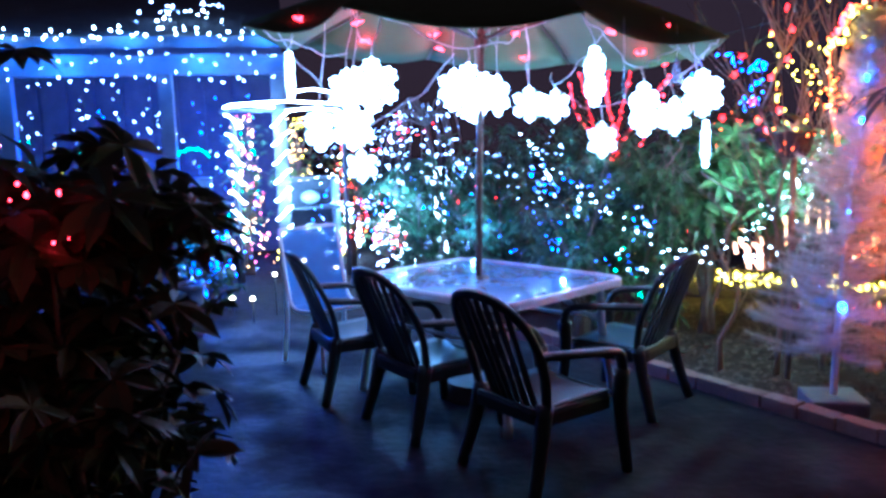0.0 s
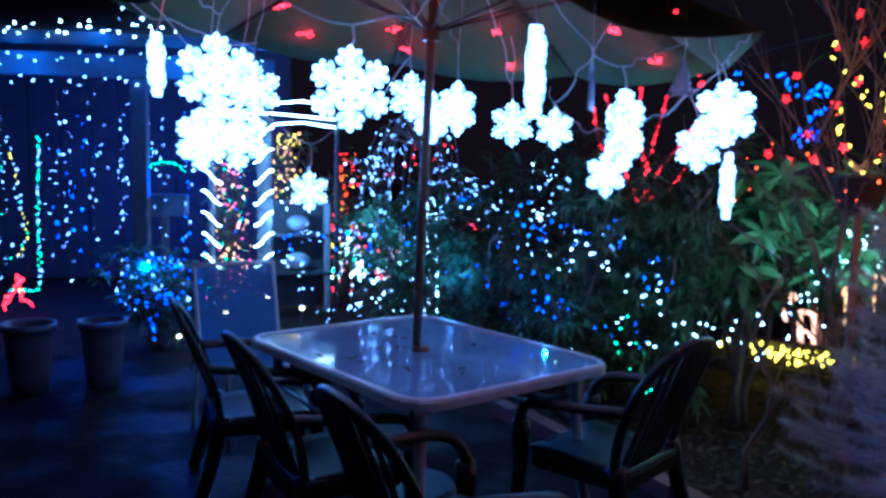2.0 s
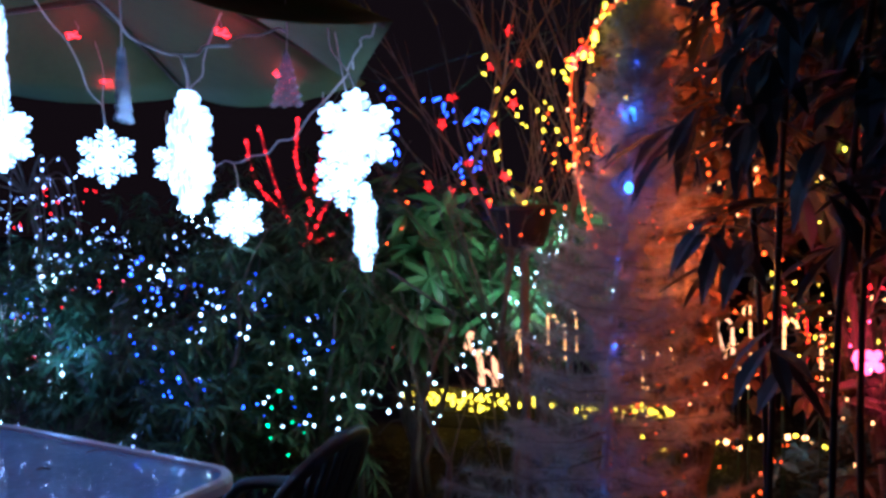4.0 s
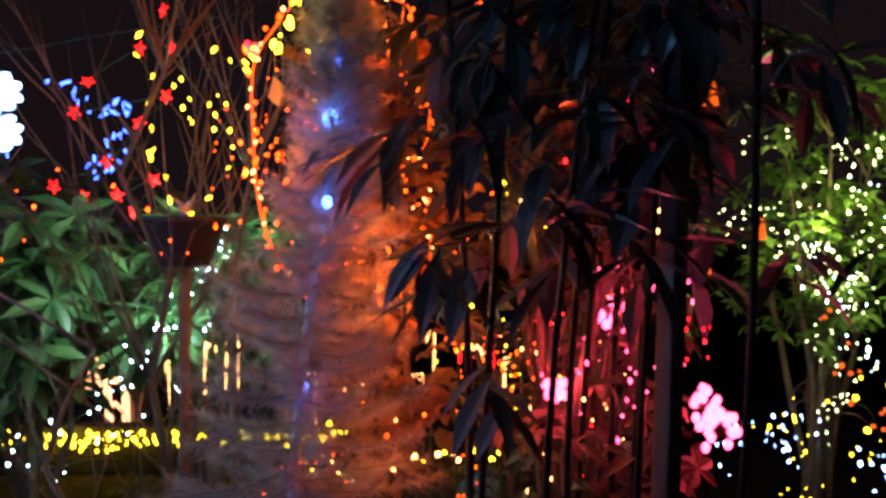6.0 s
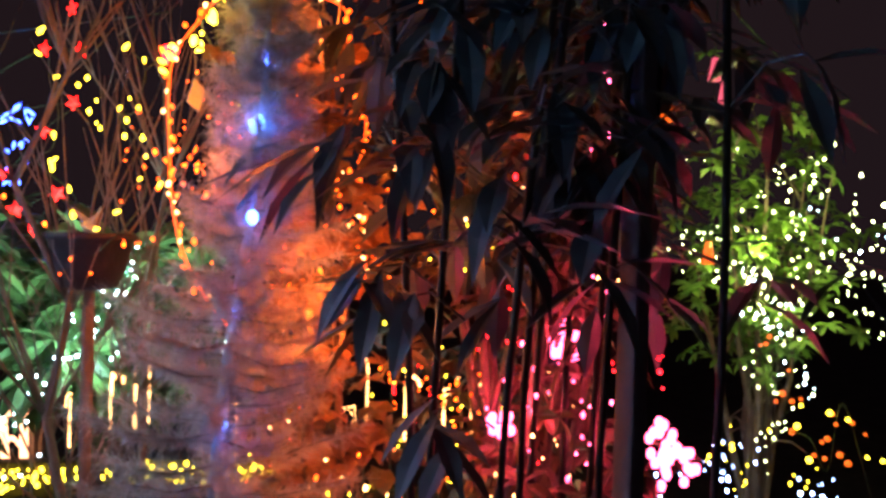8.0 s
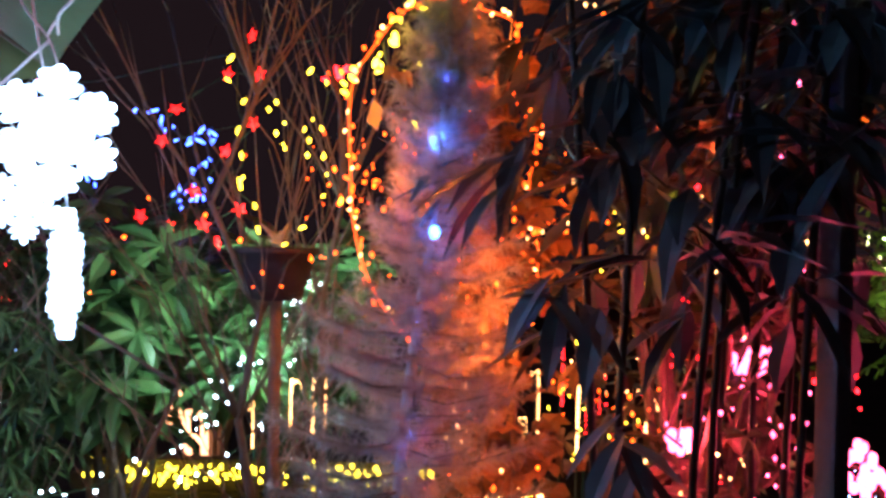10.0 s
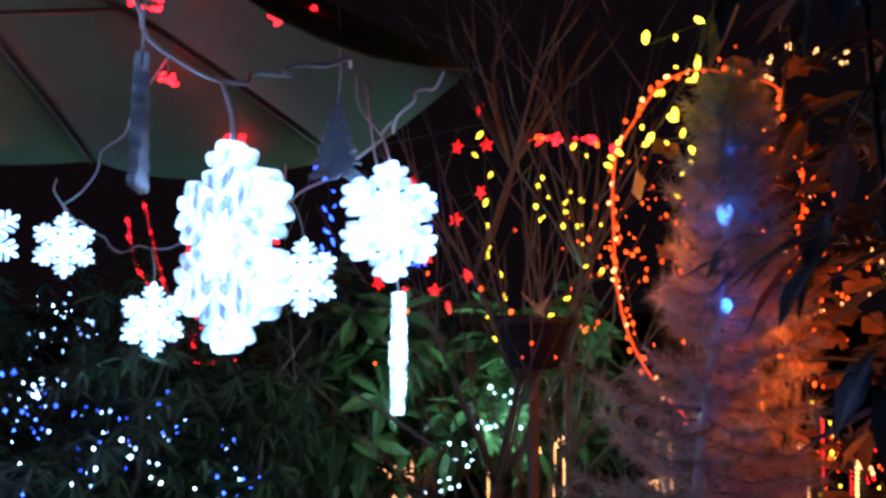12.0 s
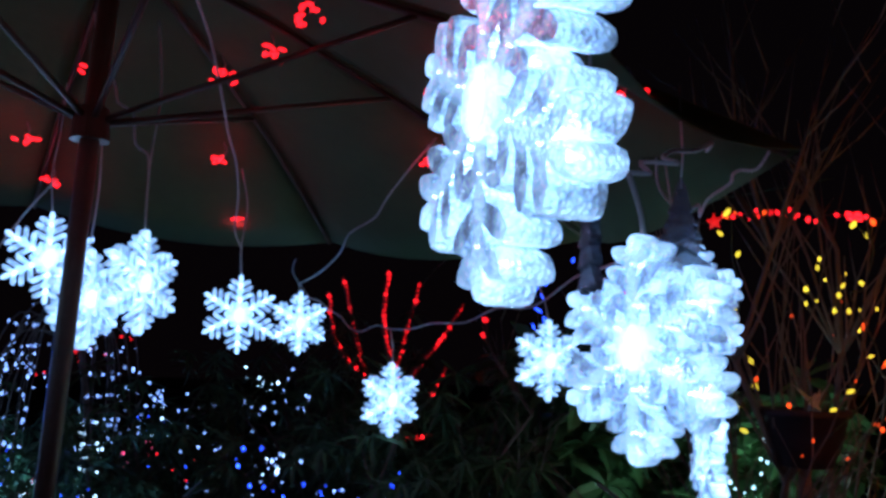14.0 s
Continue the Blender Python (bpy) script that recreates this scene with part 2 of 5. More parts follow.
def smooth_line(points, steps=6):
    """A Catmull-Rom line through points."""
    p = [Vector(q) for q in points]
    p = [p[0] * 2 - p[1]] + p + [p[-1] * 2 - p[-2]]
    out = []
    for i in range(1, len(p) - 2):
        for s in range(steps):
            u = s / steps
            a, b, c, d = p[i - 1], p[i], p[i + 1], p[i + 2]
            out.append(0.5 * (2 * b + (c - a) * u + (2 * a - 5 * b + 4 * c - d) * u * u + (3 * b - a - 3 * c + d) * u ** 3))
    return out + [p[-2]]


def along(points, step):
    """Places at even steps along a line."""
    out, left = [], 0.0
    for a, b in zip(points, points[1:]):
        a, b = Vector(a), Vector(b)
        n = (b - a).length
        while left < n:
            out.append(a.lerp(b, left / n))
            left += step
        left -= n
    return out


OCTA = [(1, 0, 0), (-1, 0, 0), (0, 1, 0), (0, -1, 0), (0, 0, 1.25), (0, 0, -1.25)]
OCTF = [(0, 2, 4), (2, 1, 4), (1, 3, 4), (3, 0, 4), (2, 0, 5), (1, 2, 5), (3, 1, 5), (0, 3, 5)]


def bulb_mesh(name, r, mat, long=1.5):
    bm = bmesh.new()
    bmesh.ops.create_uvsphere(bm, u_segments=6, v_segments=5, radius=r)
    for v in bm.verts:
        v.co.z *= long
    return bm_mesh(name, bm, mat, True)


def bulb_cloud(name, places, r, mat, rng):
    """Many small bulbs in one mesh."""
    lists = []
    for p in places:
        k = r * (0.5 + 0.85 * rng.random() ** 2)
        lists.append(([Vector(p) + Vector(v) * k for v in OCTA], OCTF))
    return mesh_of(name, *join(lists), mat)


def light_string(name, line, step, r, mat, wire=DARKWIRE, label="", jitter=0.02, seed=1, long=1.5, cloud=False, group="", wire_r=0.0022, material_list=None):
    """A string of bulbs: the wire is the thing, each bulb a part."""
    rng = random.Random(seed)
    pts = smooth_line(line, 5)
    ob = tagged(new(name, tube("wire", pts, wire_r, wire, 4)), label, "string lights", group)
    places = [p + Vector([rng.uniform(-jitter, jitter) for _ in range(3)]) for p in along(pts, step)]
    if cloud:
        part("bulb_run", bulb_cloud("bulb_run", places, r, mat, rng), None, ob)["kind"] = "stuff"
        return ob
    meshes = [bulb_mesh("bulb", r, m, long) for m in (material_list or [mat])]
    for p in places:
        b = part("bulb", meshes[rng.randrange(len(meshes))], None, ob)
        b.matrix_basis = Matrix.Translation(p) @ Euler([rng.uniform(-1.2, 1.2) for _ in range(3)]).to_matrix().to_4x4() @ Matrix.Scale(rng.uniform(0.6, 1.25), 4)
    return ob


def leaf_geometry(place, way, up, length, width, curl=0.25):
    """One pointed leaf, folded along its rib: 8 triangles."""
    d, s = way.normalized(), way.cross(up)
    s = s.normalized() if s.length > 1e-5 else way.orthogonal().normalized()
    n = s.cross(d)
    v = []
    for u, w in ((0.0, 0.06), (0.35, 0.9), (0.65, 1.0), (1.0, 0.03)):
        mid = place + d * (u * length) - n * (curl * length * u * u)
        h = w * width / 2
        v += [mid - s * h + n * h * 0.35, mid, mid + s * h + n * h * 0.35]
    f = []
    for i in range(3):
        a, b = 3 * i, 3 * i + 3
        f += [(a, a + 1, b + 1, b), (a + 1, a + 2, b + 2, b + 1)]
    return v, f


def bush(name, place, height, spread, mat, label, seed, whorls=260, leaf=0.11, width=0.03, stems=7, bark=BARK, low=0.15, per=7, droop=0.1, category="shrub"):
    """A shrub: bent stems from the ground and a crown of leaf whorls with gaps in it."""
    rng = random.Random(seed)
    ob = root(name, place, label=label, category=category)
    limbs, tips = [], []
    for i in range(stems):
        a = 2 * math.pi * (i + rng.random() * 0.7) / stems
        reach = rng.uniform(0.35, 0.85)
        h = height * rng.uniform(0.65, 0.95)
        pts = [Vector((0.05 * math.cos(a), 0.05 * math.sin(a), -0.02))]
        for s in range(1, 6):
            u = s / 5
            pts.append(Vector((math.cos(a) * spread[0] * reach * u ** 1.3 + rng.uniform(-1, 1) * 0.03, math.sin(a) * spread[1] * reach * u ** 1.3 + rng.uniform(-1, 1) * 0.03, h * u)))
        limbs.append(sweep(pts, [0.022 * (1 - 0.75 * s / 5) + 0.003 for s in range(6)], 5))
        for s in range(2, 6):
            for _ in range(2):
                e = pts[s] + Vector((rng.uniform(-1, 1) * spread[0] * 0.4, rng.uniform(-1, 1) * spread[1] * 0.4, rng.uniform(-0.05, 0.25) * height))
                limbs.append(sweep([pts[s], pts[s].lerp(e, 0.5) + Vector((0, 0, 0.03)), e], [0.008, 0.005, 0.003], 4))
                if e.z > low * height:
                    tips.append(e)
    part("branchwork", mesh_of("branchwork", *join(limbs), bark, True), None, ob)
    leaves = []
    clumps = [Vector((rng.gauss(0, 0.42) * spread[0], rng.gauss(0, 0.42) * spread[1], rng.uniform(low, 1.0) * height)) for _ in range(max(6, whorls // 9))] + tips
    for _ in range(whorls):
        c = rng.choice(clumps)
        p = c + Vector((rng.gauss(0, 0.09), rng.gauss(0, 0.09), rng.gauss(0, 0.07)))
        if p.z < low * height * 0.5:
            p.z = low * height
        axis = Vector((p.x * 0.5 + rng.gauss(0, 0.4), p.y * 0.5 + rng.gauss(0, 0.4), 0.8)).normalized()
        turn = rng.random() * 6.28
        e1 = axis.orthogonal().normalized()
        e2 = axis.cross(e1)
        for k in range(per):
            w = turn + 6.283 * k / per + rng.uniform(-0.25, 0.25)
            d = e1 * math.cos(w) + e2 * math.sin(w) + axis * rng.uniform(-0.35, 0.35)
            d.z -= droop
            leaves.append(leaf_geometry(p, d, axis, leaf * rng.uniform(0.65, 1.2), width * rng.uniform(0.8, 1.2), rng.uniform(0.05, 0.4)))
    part("crown", mesh_of("crown", *join(leaves), mat), None, ob)
    return ob


# ---- ground, patio and edging ----
def ground():
    bm = bmesh.new()
    bmesh.ops.create_grid(bm, x_segments=90, y_segments=90, size=1)
    for v in bm.verts:
        v.co.x, v.co.y = [math.copysign(abs(c) ** 2.2 * 60, c) for c in (v.co.x, v.co.y)]
        v.co.y += 4
        v.co.z = -0.03 + 0.02 * noise.noise(v.co * 1.7)
    tagged(new("ground", bm_mesh("ground", bm, SOIL, True)), "dark bare garden soil with leaf litter", "ground", kind="structure")


def edge_x(y):
    """The patio ends along a slanting line of edging bricks."""
    return 1.41 - (y - 4.65) * 0.86


ground()
PV = [(-7, -6), (edge_x(-6), -6), (edge_x(5.6), 5.6), (-1.2, 6.4), (-7, 6.4)]
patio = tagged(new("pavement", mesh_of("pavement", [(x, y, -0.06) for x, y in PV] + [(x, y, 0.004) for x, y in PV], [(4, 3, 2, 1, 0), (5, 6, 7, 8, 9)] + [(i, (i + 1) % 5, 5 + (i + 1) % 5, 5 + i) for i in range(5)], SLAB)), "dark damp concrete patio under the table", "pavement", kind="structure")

# ---- table, chairs, umbrella ----
TABLE = (0.16, 4.41)
TABLE_YAW = 141.0


def rounded_slab(sx, sy, sz, r, z, inner=0.0):
    """A slab with rounded corners; with inner, a frame of that width."""
    def ring(hx, hy, rad):
        out = []
        for cx, cy, a0 in ((hx - rad, hy - rad, 0), (rad - hx, hy - rad, 90), (rad - hx, rad - hy, 180), (hx - rad, rad - hy, 270)):
            for k in range(7):
                w = radians(a0 + 15 * k)
                out.append((cx + rad * math.cos(w), cy + rad * math.sin(w)))
        return out
    a = ring(sx / 2, sy / 2, r)
    n = len(a)
    if not inner:
        v = [(x, y, z) for x, y in a] + [(x, y, z + sz) for x, y in a]
        f = [tuple(range(n))[::-1], tuple(range(n, 2 * n))] + [(i, (i + 1) % n, n + (i + 1) % n, n + i) for i in range(n)]
        return v, f
    b = ring(sx / 2 - inner, sy / 2 - inner, max(r - inner, 0.01))
    c = ring(sx / 2 - 0.006, sy / 2 - 0.006, r)
    v = [(x, y, z) for x, y in a] + [(x, y, z + sz * 0.7) for x, y in a] + [(x, y, z + sz) for x, y in c] + [(x, y, z + sz) for x, y in b] + [(x, y, z) for x, y in b]
    f = []
    for k in range(5):
        for i in range(n):
            j, l = (i + 1) % n, (k + 1) % 5
            f.append((k * n + i, k * n + j, l * n + j, l * n + i))
    return v, f


def patio_table():
    t = root("patio_table", (*TABLE, 0), TABLE_YAW, label="white metal patio table with a wet frosted glass top", category="table")
    part("tabletop", mesh_of("tabletop", *rounded_slab(1.34, 1.04, 0.008, 0.12, 0.712), TOP), None, t, "frosted glass top with scattered dead leaves")
    part("rim", mesh_of("rim", *rounded_slab(1.39, 1.09, 0.042, 0.14, 0.688, 0.034), WHITEMETAL), None, t)
    for sx in (-1, 1):
        for sy in (-1, 1):
            pts = smooth_line([(sx * 0.56, sy * 0.42, 0.69), (sx * 0.57, sy * 0.43, 0.4), (sx * 0.62, sy * 0.47, 0.0)], 5)
            part("leg", tube("leg", pts, 0.024, WHITEMETAL, 10), None, t)
            ring = [(sx * (0.47 + 0.085 * math.cos(w)), sy * (0.355 + 0.065 * math.cos(w)), 0.6 + 0.042 * math.sin(w)) for w in [k * math.pi / 8 for k in range(16)]]
            part("scroll", tube("scroll", ring, 0.009, WHITEMETAL, 6, True), None, t)
            arc = smooth_line([(sx * 0.57, sy * 0.43, 0.46), (sx * 0.47, sy * 0.35, 0.53), (sx * 0.4, sy * 0.29, 0.61), (sx * 0.36, sy * 0.26, 0.69)], 4)
            part("brace", tube("brace", arc, 0.011, WHITEMETAL, 6), None, t)
    for sy in (-1, 1):
        part("apron", tube("apron", [(-0.57, sy * 0.43, 0.5), (-0.2, sy * 0.43, 0.47), (0.2, sy * 0.43, 0.47), (0.57, sy * 0.43, 0.5)], 0.011, WHITEMETAL, 6), None, t)
    bm = bmesh.new()
    bmesh.ops.create_cone(bm, cap_ends=True, segments=20, radius1=0.045, radius2=0.035, depth=0.02, matrix=Matrix.Translation((0.0, 0, 0.729)))
    part("umbrella_collar", bm, BRONZE, t, "dark plastic ring round the pole")


patio_table()


def garden_chair():
    """A moulded stacking armchair with a high arched back, seat at 0.38 m, facing its own +x."""
    c = root("garden_chair", label="dark green moulded resin garden armchair with high slatted back", category="chair", group="chairs round the table")
    n = 8
    v, f = [], []
    for lift in (0.0, -0.012):
        for i in range(n + 1):
            for j in range(n + 1):
                x, y = -0.21 + 0.46 * i / n, (-0.5 + j / n) * (0.45 + 0.05 * i / n)
                z = 0.385 - 0.022 * math.cos(3.0 * y / 0.5) + 0.02 * (i / n) - 0.05 * max(0, i / n - 0.85) ** 2 * 20
                v.append((x, y, z + lift))
    q = (n + 1) ** 2
    for i in range(n):
        for j in range(n):
            k = i * (n + 1) + j
            f += [(k, k + n + 1, k + n + 2, k + 1), (q + k, q + k + 1, q + k + n + 2, q + k + n + 1)]
    edge = [i * (n + 1) for i in range(n + 1)] + [n * (n + 1) + j for j in range(1, n + 1)] + [i * (n + 1) + n for i in range(n - 1, -1, -1)] + list(range(n - 1, 0, -1))
    f += [(a, q + a, q + b, b) for a, b in zip(edge, edge[1:] + edge[:1])]
    part("seat", mesh_of("seat", v, f, RESIN, True), None, c, "wet resin seat")
    part("seat_skirt", mesh_of("seat_skirt", *rounded_slab(0.47, 0.5, 0.07, 0.07, 0.31, 0.018), RESIN), None, c)

    def back(y, z):
        return (-0.19 - 0.2 * (z - 0.38) / 0.5 + 0.55 * y * y, y, z)

    def ribbon(points, wide, thick):
        """A flat moulded band along points, its broad side facing the sitter."""
        v, f = [], []
        pts = [Vector(p) for p in points]
        for i, p in enumerate(pts):
            d = (pts[min(i + 1, len(pts) - 1)] - pts[max(i - 1, 0)]).normalized()
            s = d.cross(Vector((1, 0, 0.35))).normalized()
            m = s.cross(d)
            for a, b in ((-1, -0.6), (-0.8, -1), (0.8, -1), (1, -0.6), (1, 0.6), (0.8, 1), (-0.8, 1), (-1, 0.6)):
                v.append(p + s * (a * wide / 2) + m * (b * thick / 2))
            if i:
                o = 8 * i
                f += [(o - 8 + k, o - 8 + (k + 1) % 8, o + (k + 1) % 8, o + k) for k in range(8)]
        return v, f + [tuple(range(8))[::-1], tuple(len(v) - 8 + k for k in range(8))]
    hoop = smooth_line([(-0.18, 0.23, 0.34), back(0.262, 0.55), back(0.262, 0.7), back(0.225, 0.8), back(0.13, 0.868), back(0, 0.89), back(-0.13, 0.868), back(-0.225, 0.8), back(-0.262, 0.7), back(-0.262, 0.55), (-0.18, -0.23, 0.34)], 5)
    part("back_frame", mesh_of("back_frame", *ribbon(hoop, 0.048, 0.026), RESIN, True), None, c)
    for i in range(7):
        y = -0.174 + 0.058 * i
        top = 0.876 - 1.9 * y * y
        pts = [back(y * (0.82 + 0.18 * k / 6), 0.33 + (top - 0.33) * k / 6) for k in range(7)]
        part("slat", mesh_of("slat", *ribbon(pts, 0.038, 0.012), RESIN), None, c)
    for sy in (-1, 1):
        arm = smooth_line([back(sy * 0.264, 0.63), (-0.12, sy * 0.29, 0.625), (0.08, sy * 0.305, 0.61), (0.19, sy * 0.3, 0.585), (0.235, sy * 0.285, 0.52), (0.24, sy * 0.28, 0.44)], 5)
        v, f = sweep(arm, 0.021, 8)
        v = [Vector((p.x, sy * 0.29 + (p.y - sy * 0.29) * 1.55, p.z)) for p in v]
        part("armrest", mesh_of("armrest", v, f, RESIN, True), None, c)
        for pts in ([(0.238, sy * 0.278, 0.5), (0.24, sy * 0.27, 0.3), (0.27, sy * 0.285, 0.0)], [(-0.185, sy * 0.225, 0.4), (-0.23, sy * 0.24, 0.2), (-0.29, sy * 0.265, 0.0)]):
            line = smooth_line(pts, 4)
            v, f = sweep(line, [0.04 - 0.014 * k / len(line) for k in range(len(line))], 8)
            part("leg", mesh_of("leg", v, f, RESIN, True), None, c)
    return c


chair = garden_chair()
# The back's top stands 0.42 m behind the chair's middle.
CHAIRS = [((0.235, 3.01), 43), ((-0.39, 3.62), 42), ((-1.01, 4.25), 32), ((1.35, 4.1), 150)]
for i, ((bx, by), yaw) in enumerate(CHAIRS):
    m = pose(bx + 0.41 * math.cos(radians(yaw)), by + 0.41 * math.sin(radians(yaw)), 0.006, 0, 0, yaw)
    if i:
        copy_thing(chair, m)
    else:
        chair.matrix_basis = m



def sling_chair(place, yaw):
    """A metal garden chair with a see-through woven sling, facing its own +x."""
    c = root("sling_chair", place, yaw, label="white metal garden chair with a see-through blue mesh sling", category="chair")
    side = [(0.17, 0.42), (0.05, 0.405), (-0.1, 0.395), (-0.18, 0.42), (-0.22, 0.52), (-0.26, 0.72), (-0.3, 0.95)]
    for name, span in (("seat", side[:4]), ("backrest", side[3:])):
        rows = smooth_line([(x, 0, z) for x, z in span], 4)
        v = [(p.x, y, p.z - 0.012 * math.cos(y * 6.5) + lift) for lift in (0, -0.004) for p in rows for y in (-0.235, -0.12, 0, 0.12, 0.235)]
        n, f = len(rows) * 5, []
        for i in range(len(rows) - 1):
            for k in range(4):
                a = 5 * i + k
                f += [(a, a + 1, a + 6, a + 5), (n + a, n + a + 5, n + a + 6, n + a + 1)]
        part(name, mesh_of(name, v, f, SLING, True), None, c, "blue woven mesh")
    for s in (-1, 1):
        part("side_rail", tube("side_rail", smooth_line([(x, s * 0.245, z) for x, z in side], 4), 0.012, WHITEMETAL, 8), None, c)
        part("leg", tube("leg", smooth_line([(0.17, s * 0.245, 0.42), (0.185, s * 0.25, 0.2), (0.2, s * 0.255, 0.0)], 4), 0.013, WHITEMETAL, 8), None, c)
        part("leg", tube("leg", smooth_line([(-0.24, s * 0.245, 0.6), (-0.25, s * 0.25, 0.3), (-0.3, s * 0.255, 0.0)], 4), 0.013, WHITEMETAL, 8), None, c)
    part("top_bar", tube("top_bar", [(-0.3, -0.245, 0.95), (-0.303, 0, 0.952), (-0.3, 0.245, 0.95)], 0.012, WHITEMETAL, 8), None, c)
    part("front_bar", tube("front_bar", [(0.17, -0.245, 0.42), (0.172, 0.245, 0.42)], 0.011, WHITEMETAL, 8), None, c)


sling_chair((-0.96, 5.09, 0.005), -40)

POLE = Vector((0.12, 4.42, 0))
HUB = Vector((0.2, 4.43, 2.125))
RIM_R = 1.38
FIRST = -22.0
TIP_LEAN = -0.07


def canopy_z(x, y):
    """Height of the canopy over a place, along its panels."""
    r = math.hypot(x - HUB.x, y - HUB.y) / RIM_R
    return HUB.z + TIP_LEAN * (x - HUB.x) + 0.44 * (1 - min(r, 1.1)) ** 1.0


def umbrella():
    u = root("patio_umbrella", (POLE.x, POLE.y, 0.0), label="olive canvas patio umbrella with bronze pole, open", category="umbrella")
    o = Vector((POLE.x, POLE.y, 0))

    def corner(k, f=1.0):
        a = radians(FIRST + 45 * k)
        x, y = HUB.x + RIM_R * f * math.cos(a), HUB.y + RIM_R * f * math.sin(a)
        return Vector((x, y, HUB.z + TIP_LEAN * (x - HUB.x) + 0.44 * (1 - f) + 0.10 * math.sin(math.pi * f) * 0.5))
    for k in range(8):
        v, f = [], []
        n, m = 9, 8
        for i in range(n + 1):
            fr = 0.04 + 0.96 * i / n
            a, b = corner(k, fr), corner(k + 1, fr)
            for j in range(m + 1):
                w = j / m
                p = a.lerp(b, w)
                sag = 4 * w * (1 - w)
                p.z -= 0.075 * sag * fr ** 1.6
                inward = (Vector((HUB.x, HUB.y, p.z)) - p)
                p += inward * (0.05 * sag * max(0, fr - 0.7) / 0.3)
                v.append(p - o)
        for i in range(n):
            for j in range(m):
                q = i * (m + 1) + j
                f.append((q, q + 1, q + m + 2, q + m + 1))
        me = mesh_of("canopy_panel", v, f, CANVAS, True)
        ob = part("canopy_panel", me, None, u)
        sol = ob.modifiers.new("cloth", "SOLIDIFY")
        sol.thickness = 0.004
        rib = [corner(k, fr) - o - Vector((0, 0, 0.016)) for fr in (0.03, 0.3, 0.6, 0.85, 0.985)]
        part("rib", tube("rib", rib, 0.008, BRONZE, 5), None, u)
        mid = corner(k, 0.5) - o - Vector((0, 0, 0.02))
        part("strut", tube("strut", [(0.06, 0.0, 2.13), mid], 0.007, BRONZE, 5), None, u)
    top = Vector((HUB.x, HUB.y, 2.6)) - o
    part("pole", tube("pole", [(0, 0, 0.0), (0.03, 0.0, 1.2), (0.06, 0.0, 2.1), top], 0.02, BRONZE, 12), None, u)
    bm = bmesh.new()
    bmesh.ops.create_cone(bm, cap_ends=True, segments=16, radius1=0.04, radius2=0.034, depth=0.07, matrix=Matrix.Translation((0.06, 0, 2.13)))
    part("hub", bm, BRONZE, u)
    bm = bmesh.new()
    bmesh.ops.create_uvsphere(bm, u_segments=10, v_segments=8, radius=0.03, matrix=Matrix.Translation(top + Vector((0, 0, 0.02))))
    part("finial", bm, BRONZE, u)
    bm = bmesh.new()
    bmesh.ops.create_cone(bm, cap_ends=True, segments=24, radius1=0.25, radius2=0.2, depth=0.09, matrix=Matrix.Translation((0, 0, 0.045)))
    part("base", bm, TIMBER, u, "heavy dark umbrella base")


umbrella()

# ---- lit acrylic snowflakes ----
def flake_meshes(lobes, wide, half, deep):
    """One arm with pairs of rounded side lobes, in one outline, and the small diodes inside."""
    side = []
    for r, l in lobes:
        d = Vector((math.sin(math.pi / 3), 0, math.cos(math.pi / 3)))
        s = Vector((-d.z, 0, d.x))
        a = Vector((half, 0, r))
        tip = a + d * l
        side += [a - s * wide * 0.8, a + d * l * 0.55 - s * wide, tip - s * wide * 0.77 - d * wide * 0.3, tip - s * wide * 0.4 + d * wide * 0.2, tip + d * wide * 0.35, tip + s * wide * 0.4 + d * wide * 0.2, tip + s * wide * 0.77 - d * wide * 0.3, a + d * l * 0.55 + s * wide, a + s * wide * 0.8]
    side += [Vector((half + 0.001, 0, 0.119)), Vector((half + 0.001, 0, 0.125)), Vector((half * 0.65, 0, 0.131))]
    outline = [Vector((half, 0, 0.004))] + side + [Vector((0, 0, 0.1335))] + [Vector((-p.x, 0, p.z)) for p in reversed(side)] + [Vector((-half, 0, 0.004))]
    n = len(outline)
    inset = []
    for i, p in enumerate(outline):
        d = (outline[(i + 1) % n] - outline[i - 1]).normalized()
        inset.append(p + Vector((-d.z, 0, d.x)) * 0.0022)
    v = []
    for y, ring in ((-deep, inset), (-0.68 * deep, outline), (0.68 * deep, outline), (deep, inset)):
        v += [p + Vector((0, y, 0)) for p in ring]
    f = [tuple(range(n))[::-1], tuple(range(3 * n, 4 * n))]
    for k in range(3):
        f += [(k * n + i, k * n + (i + 1) % n, (k + 1) * n + (i + 1) % n, (k + 1) * n + i) for i in range(n)]
    arm = mesh_of("arm", v, f, ICE)
    m = 18
    v = [(r * math.cos(6.2832 * k / m), y, r * math.sin(6.2832 * k / m)) for r, y in ((0.022, -deep - 0.003), (0.026, -0.8 * deep), (0.026, 0.8 * deep), (0.022, deep + 0.003)) for k in range(m)]
    f = [tuple(range(m)), tuple(range(3 * m, 4 * m))[::-1]] + [(k * m + i, (k + 1) * m + i, (k + 1) * m + (i + 1) % m, k * m + (i + 1) % m) for k in range(3) for i in range(m)]
    hub = mesh_of("centre_disc", v, f, ICE)
    leds = [Vector((math.cos(a), 0, math.sin(a))) * r for a in [math.pi / 2 + k * math.pi / 3 for k in range(6)] for r in (0.045, 0.09)]
    dots = mesh_of("diodes", *join([([p + Vector((q[0] * 0.004, q[1] * (deep + 0.0008), q[2] * 0.004)) for q in OCTA], OCTF) for p in leds]), DIODE)
    return arm, hub, dots


